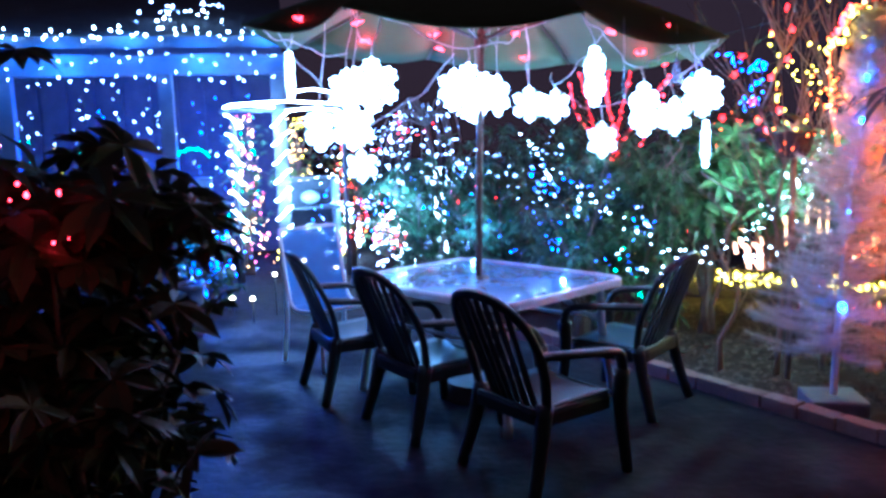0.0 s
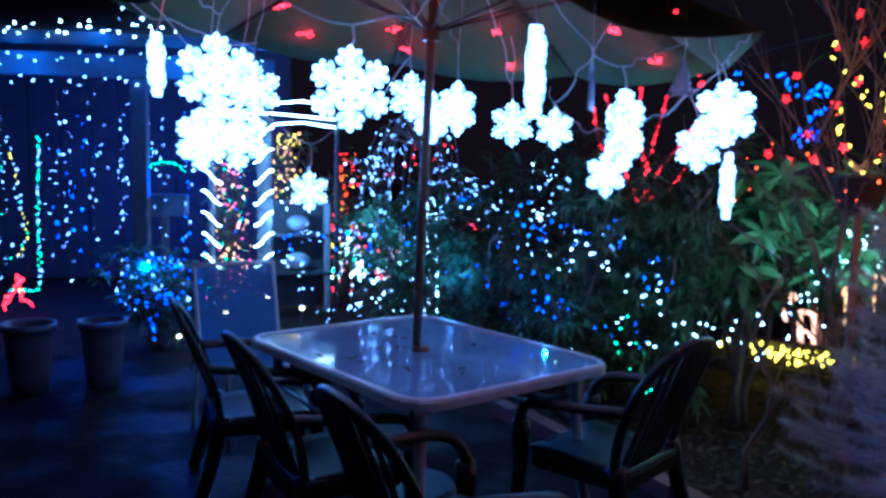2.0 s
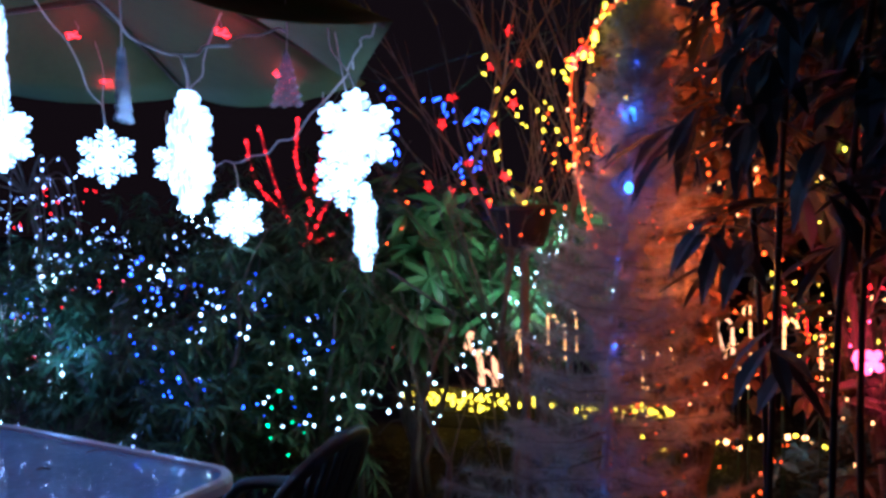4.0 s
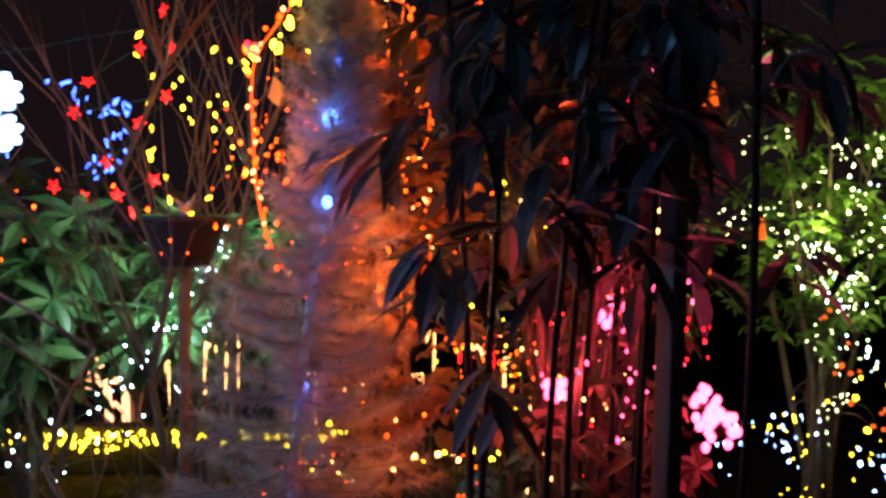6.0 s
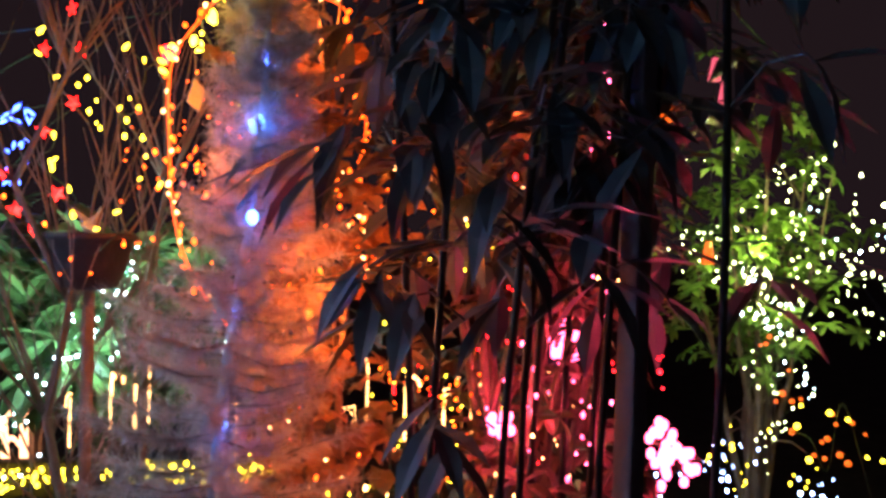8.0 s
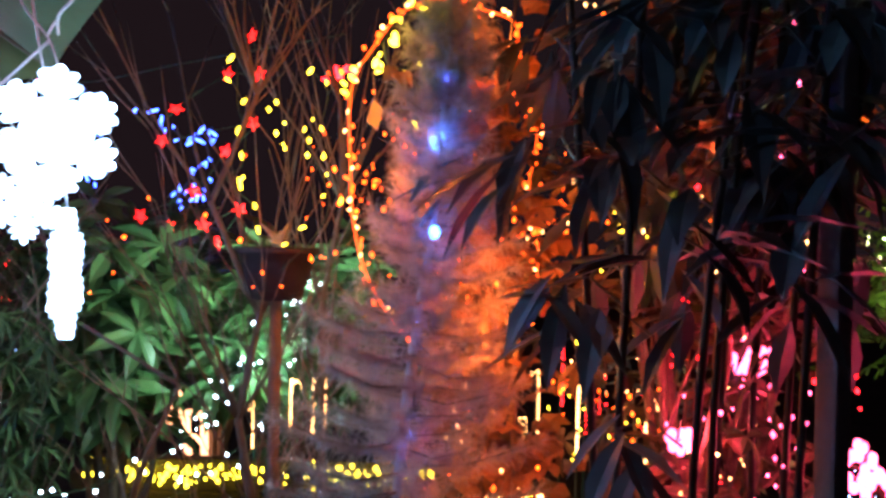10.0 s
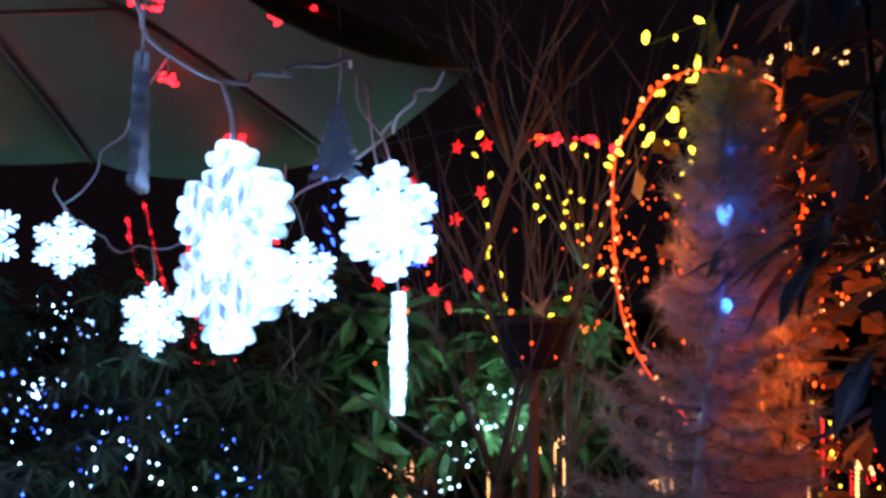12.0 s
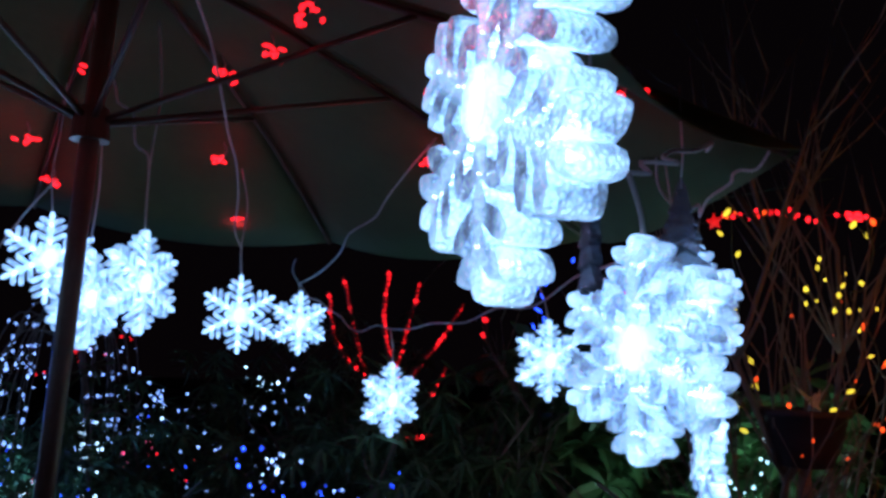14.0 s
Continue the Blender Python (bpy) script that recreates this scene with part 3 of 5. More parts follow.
FINE_FLAKE = flake_meshes(((0.03, 0.02), (0.053, 0.036), (0.077, 0.037), (0.1, 0.026)), 0.0075, 0.0065, 0.015)
BROAD_FLAKE = flake_meshes(((0.046, 0.026), (0.075, 0.036), (0.103, 0.026)), 0.0112, 0.0095, 0.019)
FLAKES = [
    ((0.231, 3.19, 1.773), -72), ((-0.209, 3.218, 1.819), -66), ((-0.80, 3.85, 1.93), 22), ((-0.69, 3.99, 1.644), -20),
    ((-0.613, 4.34, 1.874), -55), ((-0.478, 3.896, 1.647), -60), ((-0.045, 4.958, 1.9), -70), ((0.10, 4.79, 1.785), -25),
    ((0.256, 4.665, 1.822), -32), ((0.43, 5.3, 1.785), -83), ((0.607, 5.92, 1.79), -68), ((0.933, 5.45, 1.525), -62),
    ((1.02, 3.5, 1.677), -157), ((1.39, 4.13, 1.77), -70), ((1.41, 4.13, 1.50), -15), ((0.777, 3.133, 1.815), -168),
    ((1.38, 5.1, 1.67), -75), ((-0.84, 5.58, 1.38), -72),
]


def snowflake(place, yaw, meshes, tied):
    arm, disc, diodes = meshes
    s = root("snowflake_light", place, yaw - 90 + 180, label="lit clear acrylic snowflake hanging from the umbrella on wire", category="snowflake light", group="snowflakes under the umbrella")
    for k in range(6):
        part("arm", arm, None, s).matrix_basis = Matrix.Rotation(k * math.pi / 3, 4, "Y") @ Matrix.Scale(0.935, 4)
    part("centre_disc", disc, None, s)
    part("diodes", diodes, None, s, "white diodes")["kind"] = "stuff"
    p = Vector(place)
    inv = s.matrix_basis.inverted()
    up = canopy_z(p.x, p.y) - 0.02
    rng = random.Random(int(p.x * 1000) + 77)
    top = Vector((p.x + (HUB.x - p.x) * 0.06, p.y + (HUB.y - p.y) * 0.06, max(up, p.z + 0.2)))
    a = p + Vector((0, 0, 0.118))
    pts = [a, a.lerp(top, 0.3) + Vector((rng.uniform(-1, 1) * 0.012, rng.uniform(-1, 1) * 0.012, 0)), a.lerp(top, 0.65) + Vector((rng.uniform(-1, 1) * 0.02, rng.uniform(-1, 1) * 0.02, 0)), top]
    if tied:
        pts = [a, a.lerp(top, 0.12) + Vector((0.006, 0.004, 0)), (p + Vector((0, 0, 0.125))).lerp(top, 0.25)]
    part("hanging_wire", tube("hanging_wire", [inv @ q for q in smooth_line(pts, 4)], 0.0034 if tied else 0.0022, WIRE, 5), None, s)
    return top


BROAD = (0, 1, 2, 3, 5, 7, 12, 13, 15)
TOPS = [snowflake(p, y, BROAD_FLAKE if i in BROAD else FINE_FLAKE, i in (0, 11, 12, 17)) for i, (p, y) in enumerate(FLAKES)]


def lead(a, b, dip, seed):
    """The string's lead from one ornament's tie to the next."""
    rng = random.Random(seed)
    a, b = Vector(a), Vector(b)
    pts = [a]
    for i in range(1, 8):
        u = i / 8
        p = a.lerp(b, u) + Vector((rng.uniform(-1, 1), rng.uniform(-1, 1), rng.uniform(-1, 1))) * 0.018
        p.z -= dip * 4 * u * (1 - u)
        pts.append(p)
    pts.append(b)
    tagged(new("lead_wire", tube("lead_wire", smooth_line(pts, 3), 0.0029, WIRE, 5)), "twisted clear lead wire between hanging snowflakes", "wire", "leads under the umbrella")


def node(i, f=0.25):
    """The tie above an ornament."""
    p = Vector(FLAKES[i][0]) + Vector((0, 0, 0.125))
    return p.lerp(TOPS[i], f)


def rim(k, f=0.97):
    a = radians(FIRST + 45 * k)
    x, y = HUB.x + RIM_R * f * math.cos(a), HUB.y + RIM_R * f * math.sin(a)
    return (x, y, canopy_z(x, y) + 0.0)


for k, (a, b, d) in enumerate([(rim(0), node(13, 0.3), 0.02), (rim(-1), node(12), 0.03), (node(12), Vector(node(12)).lerp(Vector(rim(0, 0.95)), 0.5), 0.0), (node(13), node(11), 0.06), (node(11), node(10), 0.05),
                               (node(0), rim(-2), 0.0), (node(0), rim(-1, 0.95), 0.02), (node(1), rim(-2), 0.02), (rim(-3), node(4), 0.05), (node(17), rim(-3, 0.9), 0.05),
                               (node(17), node(6), 0.08), (node(9), rim(-1, 0.45), 0.0), (node(8), rim(3, 0.2), 0.02), (node(10), rim(1, 0.6), 0.05)]):
    lead(a, b, d, 40 + k)


def acrylic_tree(place, yaw):
    """A small unlit flat acrylic tree with jagged tiers."""
    t = root("acrylic_tree_ornament", place, yaw + 90, label="small unlit clear acrylic tree ornament hanging from wire", category="ornament", group="acrylic trees under the umbrella")
    for k in range(6):
        r, z = 0.046 * (1 - k / 6.6), 0.021 * k
        teeth = [(-r, z), (-r * 0.8, z - 0.006), (-r * 0.5, z + 0.002), (-r * 0.2, z - 0.006), (r * 0.2, z + 0.002), (r * 0.5, z - 0.006), (r * 0.8, z + 0.002), (r, z), (r * 0.5, z + 0.02), (0, z + 0.032), (-r * 0.5, z + 0.02)]
        n = len(teeth)
        d = 0.004 + 0.0006 * k
        v = [(x, -d, y) for x, y in teeth] + [(x, d, y) for x, y in teeth]
        part("tier", mesh_of("tier", v, [tuple(range(n)), tuple(range(n, 2 * n))[::-1]] + [(i, n + i, n + (i + 1) % n, (i + 1) % n) for i in range(n)], MESHTREE), None, t)
    part("hanging_wire", tube("hanging_wire", [(0, 0, 0.12), (0.004, 0, 0.17), (0, 0, canopy_z(place[0], place[1]) - place[2] - 0.02)], 0.0018, WIRE, 4), None, t)


for p, w in (((0.92, 3.39, 1.73), -8), ((1.21, 3.81, 1.81), -100)):
    acrylic_tree(p, w)


def red_clusters():
    """Red lamp clusters tied along the canopy's ribs."""
    rng = random.Random(8)
    me = bulb_mesh("red_lamp", 0.0055, G_RED, 2.0)
    for k in range(8):
        for f in (0.3, 0.55, 0.8):
            a = radians(FIRST + 45 * k + rng.uniform(-14, 14))
            g = f + rng.uniform(-0.06, 0.06)
            x, y = HUB.x + RIM_R * g * math.cos(a), HUB.y + RIM_R * g * math.sin(a)
            c = root("red_lamp_cluster", (x, y, canopy_z(x, y) - 0.06), label="cluster of small glowing red lamps under the canopy", category="string lights", group="red lamps under the umbrella")
            for _ in range(8):
                b = part("red_lamp", me, None, c)
                b.matrix_basis = pose(rng.uniform(-1, 1) * 0.032, rng.uniform(-1, 1) * 0.032, rng.uniform(-1, 1) * 0.012, rng.uniform(40, 110), 0, rng.uniform(0, 180))
            part("tie_wire", tube("tie_wire", [(0, 0, 0), (0.01, 0, 0.03), (0, 0, 0.055)], 0.002, WIRE, 4), None, c)
            if f > 0.5:
                lamp("red_lamp_glow", (x, y, canopy_z(x, y) - 0.09), (1, 0.02, 0.05), 0.38, 0.01)


red_clusters()

# ---- porch with hung lights ----
def porch():
    """A low felt roof on posts, its eave running across the far corner."""
    p = root("porch", (-4.0, 8.2, 0), label="dark timber porch with a low felt roof, hung with lights", category="porch")

    def L(x, y, z):
        return Vector((x + 4.0, y - 8.2, z))
    a, b = Vector((-8.5, 6.3, 0)), Vector((-2.35, 8.45, 0))
    d = (b - a).normalized()
    n = Vector((-d.y, d.x, 0))
    v = []
    for q in (a, b):
        for off, z in ((0, 2.62), (0, 2.74), (3.0, 3.7), (3.0, 3.58)):
            r = q + n * off
            v.append(L(r.x, r.y, z))
    part("roof", mesh_of("roof", v, [(0, 1, 2, 3), (7, 6, 5, 4), (0, 4, 5, 1), (1, 5, 6, 2), (2, 6, 7, 3), (3, 7, 4, 0)], ROOF), None, p)
    v = []
    for q in (a, b):
        for off, z in ((0.1, 2.34), (0.18, 2.34), (0.18, 2.56), (0.1, 2.56)):
            r = q + n * off
            v.append(L(r.x, r.y, z))
    part("beam", mesh_of("beam", v, [(0, 1, 2, 3), (7, 6, 5, 4), (0, 4, 5, 1), (1, 5, 6, 2), (2, 6, 7, 3), (3, 7, 4, 0)], TIMBER), None, p)
    for u in (0.28, 0.55, 0.8, 0.985):
        q = a.lerp(b, u) + n * 0.14
        bm = box(bmesh.new(), (0.15, 0.15, 2.36), L(q.x, q.y, 1.18), 0.012, Matrix.Rotation(math.atan2(d.y, d.x), 4, "Z"))
        part("post", bm, TIMBER, p)
    v = []
    for q in (a, b):
        for off in (2.7, 2.85):
            for z in (0, 3.55):
                r = q + n * off
                v.append(L(r.x, r.y, z))
    wall = part("wall", mesh_of("wall", v, [(0, 1, 5, 4), (2, 6, 7, 3), (1, 3, 7, 5), (0, 4, 6, 2), (0, 2, 3, 1), (4, 5, 7, 6)], WALL), None, p)
    for k in range(18):
        q = a.lerp(b, (k + 0.5) / 18) + n * 2.68
        part("board", box(bmesh.new(), (0.33, 0.03, 3.4), L(q.x, q.y, 1.72), 0.004, Matrix.Rotation(math.atan2(d.y, d.x), 4, "Z")), WALL, wall)
    return a, b, d, n


PA, PB, PD, PN = porch()
rng = random.Random(3)
for row, (z, seed, mat, off) in enumerate(((2.76, 11, G_WHITE, -0.03), (2.5, 12, G_ICE, -0.03), (2.3, 13, G_ICE, 0.06))):
    line = []
    for k in range(24):
        q = PA.lerp(PB, k / 23) + PN * off
        line.append((q.x, q.y, z + rng.uniform(-0.03, 0.03)))
    light_string("eave_light_string", line, 0.055 if row == 0 else 0.12, 0.0092, mat, label="string of blue-white lights along the porch eave", jitter=0.07, seed=seed, group="strings on the porch", long=1.1)
for k in range(46):
    u = 0.3 + 0.66 * rng.random()
    q = PA.lerp(PB, u) + PN * rng.uniform(0.15, 1.9)
    m = rng.choice([G_BLUE, G_BLUE, G_BLUE, G_ICE, G_ICE, G_ICE, G_ICE, G_GREEN])
    z0, z1 = rng.uniform(1.5, 2.3), rng.uniform(0.15, 1.0)
    light_string("hanging_light_strand", [(q.x, q.y, z0), (q.x + 0.03, q.y, z0 * 0.7 + z1 * 0.3), (q.x - 0.03, q.y, z0 * 0.35 + z1 * 0.65), (q.x, q.y, z1)], rng.uniform(0.09, 0.2), 0.0105, m, label="strand of small lights hanging in the porch", jitter=0.07, seed=60 + k, group="hanging strands in the porch", cloud=True)
for k in range(6):
    q = PA.lerp(PB, 0.42 + 0.11 * k) - PN * 0.16
    lamp("eave_glow", (q.x, q.y, 2.5 + 0.25 * (k % 2)), (0.08, 0.26, 1.0), 6, 0.012)
lamp("porch_glow", (-4.4, 8.4, 1.5), (0.03, 0.1, 1.0), 38, 0.012)
lamp("porch_glow", (-3.6, 9.2, 1.3), (0.03, 0.1, 1.0), 34, 0.012)


def blue_bush():
    b = bush("lit_shrub", (-2.8, 7.05, 0), 0.72, (0.34, 0.3), LEAF, "low shrub covered with blue net lights", 21, whorls=120)
    r = random.Random(22)
    pts = [(r.gauss(0, 0.17), r.gauss(0, 0.14), r.uniform(0.3, 0.75)) for _ in range(130)] + [(r.gauss(0, 0.02), -0.05, r.uniform(0.02, 0.3)) for _ in range(10)]
    part("light_net", bulb_cloud("light_net", pts, 0.009, G_BLUE, r), None, b)["kind"] = "stuff"
    pts = [(r.gauss(0, 0.17), r.gauss(0, 0.14), r.uniform(0.3, 0.75)) for _ in range(60)]
    part("white_light_net", bulb_cloud("light_net", pts, 0.009, G_ICE, r), None, b)["kind"] = "stuff"


blue_bush()


def planter(place, r, h, label):
    p = root("planter", place, label=label, category="planter")
    n = 24
    prof = [(0.72, 0.0), (0.8, 0.25), (0.92, 0.75), (0.96, 0.9), (1.06, 0.9), (1.08, 1.0), (0.97, 1.0), (0.93, 0.9)]
    v, f = [], []
    for a, b in prof:
        v += [(r * a * math.cos(6.2832 * k / n), r * a * math.sin(6.2832 * k / n), h * b) for k in range(n)]
    for i in range(len(prof) - 1):
        f += [(i * n + k, i * n + (k + 1) % n, (i + 1) * n + (k + 1) % n, (i + 1) * n + k) for k in range(n)]
    f.append(tuple(range(n))[::-1])
    part("pot", mesh_of("pot", v, f, POT, True), None, p)
    part("earth", mesh_of("earth", [(r * 0.92 * math.cos(6.2832 * k / n), r * 0.92 * math.sin(6.2832 * k / n), h * 0.92) for k in range(n)], [tuple(range(n))], SOIL), None, p)


planter((-2.78, 5.5, 0), 0.16, 0.46, "blue-grey glazed planter beside the porch")
planter((-2.4, 5.75, 0), 0.15, 0.46, "blue-grey glazed planter filled with earth")
lamp("net_glow", (-2.75, 6.82, 0.7), (0.05, 0.14, 1.0), 9, 0.012)


def trough():
    """A blue window trough on the porch wall with a small green light arc over it."""
    t = root("trough", (-3.55, 8.45, 0.98), 24, label="lilac-blue plastic trough on a shelf post in the porch", category="planter")
    part("tub", box(bmesh.new(), (0.46, 0.2, 0.22), (0, 0, 0.11), 0.02), POT, t)
    part("post", box(bmesh.new(), (0.07, 0.07, 0.98), (0, 0, -0.49), 0.006), TIMBER, t)
    light_string("green_arc", [(-3.62, 8.22, 1.42), (-3.55, 8.22, 1.5), (-3.42, 8.25, 1.53), (-3.3, 8.28, 1.5), (-3.22, 8.3, 1.42)], 0.025, 0.008, G_GREEN, label="small arc of green lights over the trough", jitter=0.012, seed=58, long=1.0)


trough()
light_string("green_light_strand", [(-4.34, 7.6, 1.75), (-4.35, 7.6, 1.3), (-4.37, 7.6, 0.8), (-4.36, 7.6, 0.33), (-4.5, 7.58, 0.28), (-4.72, 7.58, 0.28)], 0.028, 0.0085, G_GREEN, label="green light strand hanging from the porch beam to the floor", jitter=0.014, seed=57, long=1.0, group="green strands in the porch", material_list=[G_GREEN, G_GREEN, G_ICE])
light_string("green_light_strand", [(-4.66, 7.62, 1.6), (-4.55, 7.62, 1.0), (-4.5, 7.62, 0.85), (-4.6, 7.62, 0.6), (-4.75, 7.62, 0.55)], 0.04, 0.0085, G_GREEN, label="green light strand looped inside the porch", jitter=0.03, seed=59, long=1.0, group="green strands in the porch", material_list=[G_GREEN, G_YELLOW, G_ICE])
light_string("red_light_rope", [(-4.78, 7.6, 0.08), (-4.7, 7.58, 0.2), (-4.62, 7.58, 0.3), (-4.58, 7.6, 0.42), (-4.56, 7.6, 0.2), (-4.45, 7.6, 0.14)], 0.022, 0.011, G_RED, label="short coiled rope of red lights at the porch floor", jitter=0.02, seed=56, long=1.2)

# ---- arch of wound light ropes ----
def light_arch():
    """Two posts wound with a white light rope and a flat top."""
    a = root("light_arch", (-2.7, 8.4, 0), 25, label="garden arch wound with a bright white light rope", category="garden arch")
    for x, y in ((-0.26, 0.0), (0.24, 0.0)):
        part("post", tube("post", [(x, y, 0), (x, y, 1.9)], 0.03, TIMBER, 8), None, a)
        for k in range(7):
            z = 0.5 + 0.21 * k
            s = 1 if x < 0 else -1
            pts = [(x + s * (-0.09 + 0.18 * u), y - 0.05 - 0.04 * math.sin(math.pi * u), z + 0.13 * (1 - u) + 0.02 * math.sin(6 * u)) for u in (0, 0.2, 0.4, 0.6, 0.8, 1)]
            part("rope_turn", tube("rope_turn", pts, 0.006, G_WHITE, 6), None, a, "lit white rope")
    for x0, x1, z in ((-0.36, 0.2, 1.97), (-0.3, 0.95, 2.0), (0.35, 0.9, 2.13), (0.3, 0.95, 1.92)):
        part("top_rope", tube("top_rope", [(x0, -0.02, z), ((x0 + x1) / 2, -0.03, z + 0.03), (x1, -0.02, z - 0.01)], 0.0058, G_WHITE, 6), None, a, "lit white rope")
    part("top_bar", tube("top_bar", [(-0.4, 0, 1.93), (1.0, 0, 1.95)], 0.02, TIMBER, 6), None, a)
    part("post", tube("post", [(0.97, 0, 0), (0.97, 0, 1.95)], 0.025, TIMBER, 8), None, a)
    lamp("arch_glow", (-2.6, 8.28, 1.7), (0.4, 0.7, 1.0), 9, 0.012)
    lamp("arch_glow", (-2.3, 8.45, 1.0), (0.4, 0.7, 1.0), 6, 0.012)


light_arch()


def light_column(name, place, h, w, mats, counts, label, seed, r=0.012):
    """A slim conifer hung all over with small lights."""
    b = bush(name, place, h, (w, w), LEAF, label, seed, whorls=110, leaf=0.07, width=0.02, category="shrub")
    g = random.Random(seed + 1)
    for m, n in zip(mats, counts):
        pts = []
        for _ in range(n):
            z = g.random() ** 0.9
            k = w * (1.05 - 0.6 * z) * math.sqrt(g.random())
            t = g.random() * 6.283
            pts.append((k * math.cos(t), k * math.sin(t), 0.08 + z * h))
        part("light_net", bulb_cloud("light_net", pts, r, m, g), None, b)["kind"] = "stuff"
    return b


light_column("lit_conifer", (-3.12, 9.0, 0), 1.85, 0.3, [G_PINK, G_WARM, G_GREEN], [50, 110, 40], "slim conifer wrapped in pink and warm white lights", 31)
light_column("lit_conifer", (-2.62, 9.45, 0), 1.8, 0.3, [G_WARM, G_YELLOW], [110, 70], "slim conifer wrapped in yellow and warm lights", 33)
light_column("lit_conifer", (-2.0, 9.6, 0), 1.6, 0.28, [G_RED, G_ORANGE, G_YELLOW], [70, 40, 20], "slim conifer wrapped in red and orange lights", 35)
light_column("lit_shrub", (-2.27, 10.5, 0), 0.62, 0.22, [G_WHITE, G_GREEN], [170, 40], "small round shrub thick with white lights", 37, 0.016)
light_column("lit_shrub", (-1.7, 10.6, 0), 0.5, 0.3, [G_WHITE, G_PINK, G_RED], [70, 30, 20], "low shrub with white and pink lights", 39, 0.016)


def garden_cabinet():
    """An open stand of shelves with pale round floats on it."""
    c = root("garden_cabinet", (-2.3, 8.95, 0), 24, label="grey open garden cabinet with an arched niche", category="cabinet")
    for x in (-0.3, 0.3):
        part("side_panel", box(bmesh.new(), (0.05, 0.35, 1.15), (x, 0, 0.575), 0.008), PLASTIC, c)
    for z in (0.4, 0.8, 1.15):
        part("shelf", box(bmesh.new(), (0.66, 0.37, 0.035), (0, 0, z), 0.008), TIMBER, c)
    part("back_panel", box(bmesh.new(), (0.6, 0.02, 1.1), (0, 0.16, 0.56), 0.003), TIMBER, c)
    for z, r in ((0.52, 0.1), (0.92, 0.09)):
        bm = bmesh.new()
        bmesh.ops.create_uvsphere(bm, u_segments=16, v_segments=10, radius=r, matrix=Matrix.Translation((0, -0.03, z)) @ Matrix.Diagonal((1.3, 1, 0.9, 1)))
        ob = tagged(new("garden_float", bm_mesh("garden_float", bm, PLASTIC, True)), "pale round plastic float on a cabinet shelf", "ornament", "floats on the cabinet")
        ob.matrix_basis = c.matrix_basis.copy()


garden_cabinet()

# ---- weeping tree with white lights ----
def weeping_tree():
    t = root("weeping_tree", (-0.6, 7.75, 0), label="bare weeping tree dripping with white lights", category="tree")
    g = random.Random(161)
    trunk = smooth_line([(0.05, 0, -0.02), (0.03, 0, 0.6), (0.0, 0, 1.2), (-0.08, 0, 1.7)], 5)
    part("trunk", tube("trunk", trunk, [0.04 * (1 - 0.6 * k / len(trunk)) for k in range(len(trunk))], BARK, 7), None, t)
    pts = [p + Vector((0.05 * math.cos(2.1 * i), 0.05 * math.sin(2.1 * i), g.gauss(0, 0.02))) for i, p in enumerate(along(trunk, 0.014)) if 0.25 < p.z < 1.3]
    twigs, drops = [], []
    for k in range(26):
        a = g.random() * 6.283
        r = g.uniform(0.15, 0.6)
        top = Vector((r * 0.6 * math.cos(a) - 0.08, r * 0.6 * math.sin(a), g.uniform(1.75, 2.0)))
        end = Vector((r * math.cos(a) - 0.1, r * math.sin(a), g.uniform(0.75, 1.35)))
        line = smooth_line([trunk[-1], top, top.lerp(end, 0.5) + Vector((0.05 * math.cos(a), 0.05 * math.sin(a), 0.05)), end], 5)
        twigs.append(sweep(line, [0.008 * (1 - 0.8 * i / len(line)) for i in range(len(line))], 4))
        drops += [p + Vector((g.gauss(0, 0.015), g.gauss(0, 0.015), 0)) for p in along(line[6:], 0.13)]
    part("twig_crown", mesh_of("twig_crown", *join(twigs), TWIG, True), None, t)
    part("trunk_light_run", bulb_cloud("trunk_light_run", pts, 0.012, G_WHITE, g), None, t)["kind"] = "stuff"
    part("drop_light_run", bulb_cloud("drop_light_run", drops, 0.0085, G_ICE, g), None, t)["kind"] = "stuff"


weeping_tree()

# ---- shrubs behind the table ----
LEAFY = dict(leaf=0.2, width=0.058, per=8, low=0.62)
FEATHERY = dict(leaf=0.13, width=0.015, per=12, droop=0.3)
SHRUBS = [((1.78, 6.1, 0), 1.45, (0.36, 0.34), 42, 170), ((2.5, 5.95, 0), 1.42, (0.38, 0.3), 44, 240), ((2.7, 7.9, 0), 1.5, (0.6, 0.4), 47, 200)]
FIRS = [((0.8, 5.95, 0), 1.3, (0.48, 0.42), 41, 400), ((0.1, 6.8, 0), 1.4, (0.6, 0.5), 43, 420), ((-0.7, 7.6, 0), 1.2, (0.6, 0.5), 45, 300), ((0.9, 7.3, 0), 1.55, (0.7, 0.5), 46, 360), ((1.28, 6.0, 0), 1.35, (0.3, 0.3), 48, 260)]
for (p, h, s, seed, n) in SHRUBS:
    bush("rhododendron", p, h, s, LEAF, "broad-leaved evergreen rhododendron shrub hung with small lights", seed, whorls=n, **LEAFY)
for (p, h, s, seed, n) in FIRS:
    bush("evergreen_shrub", p, h, s, FIRLEAF, "feathery dark evergreen shrub hung with small blue lights", seed, whorls=n, **FEATHERY)


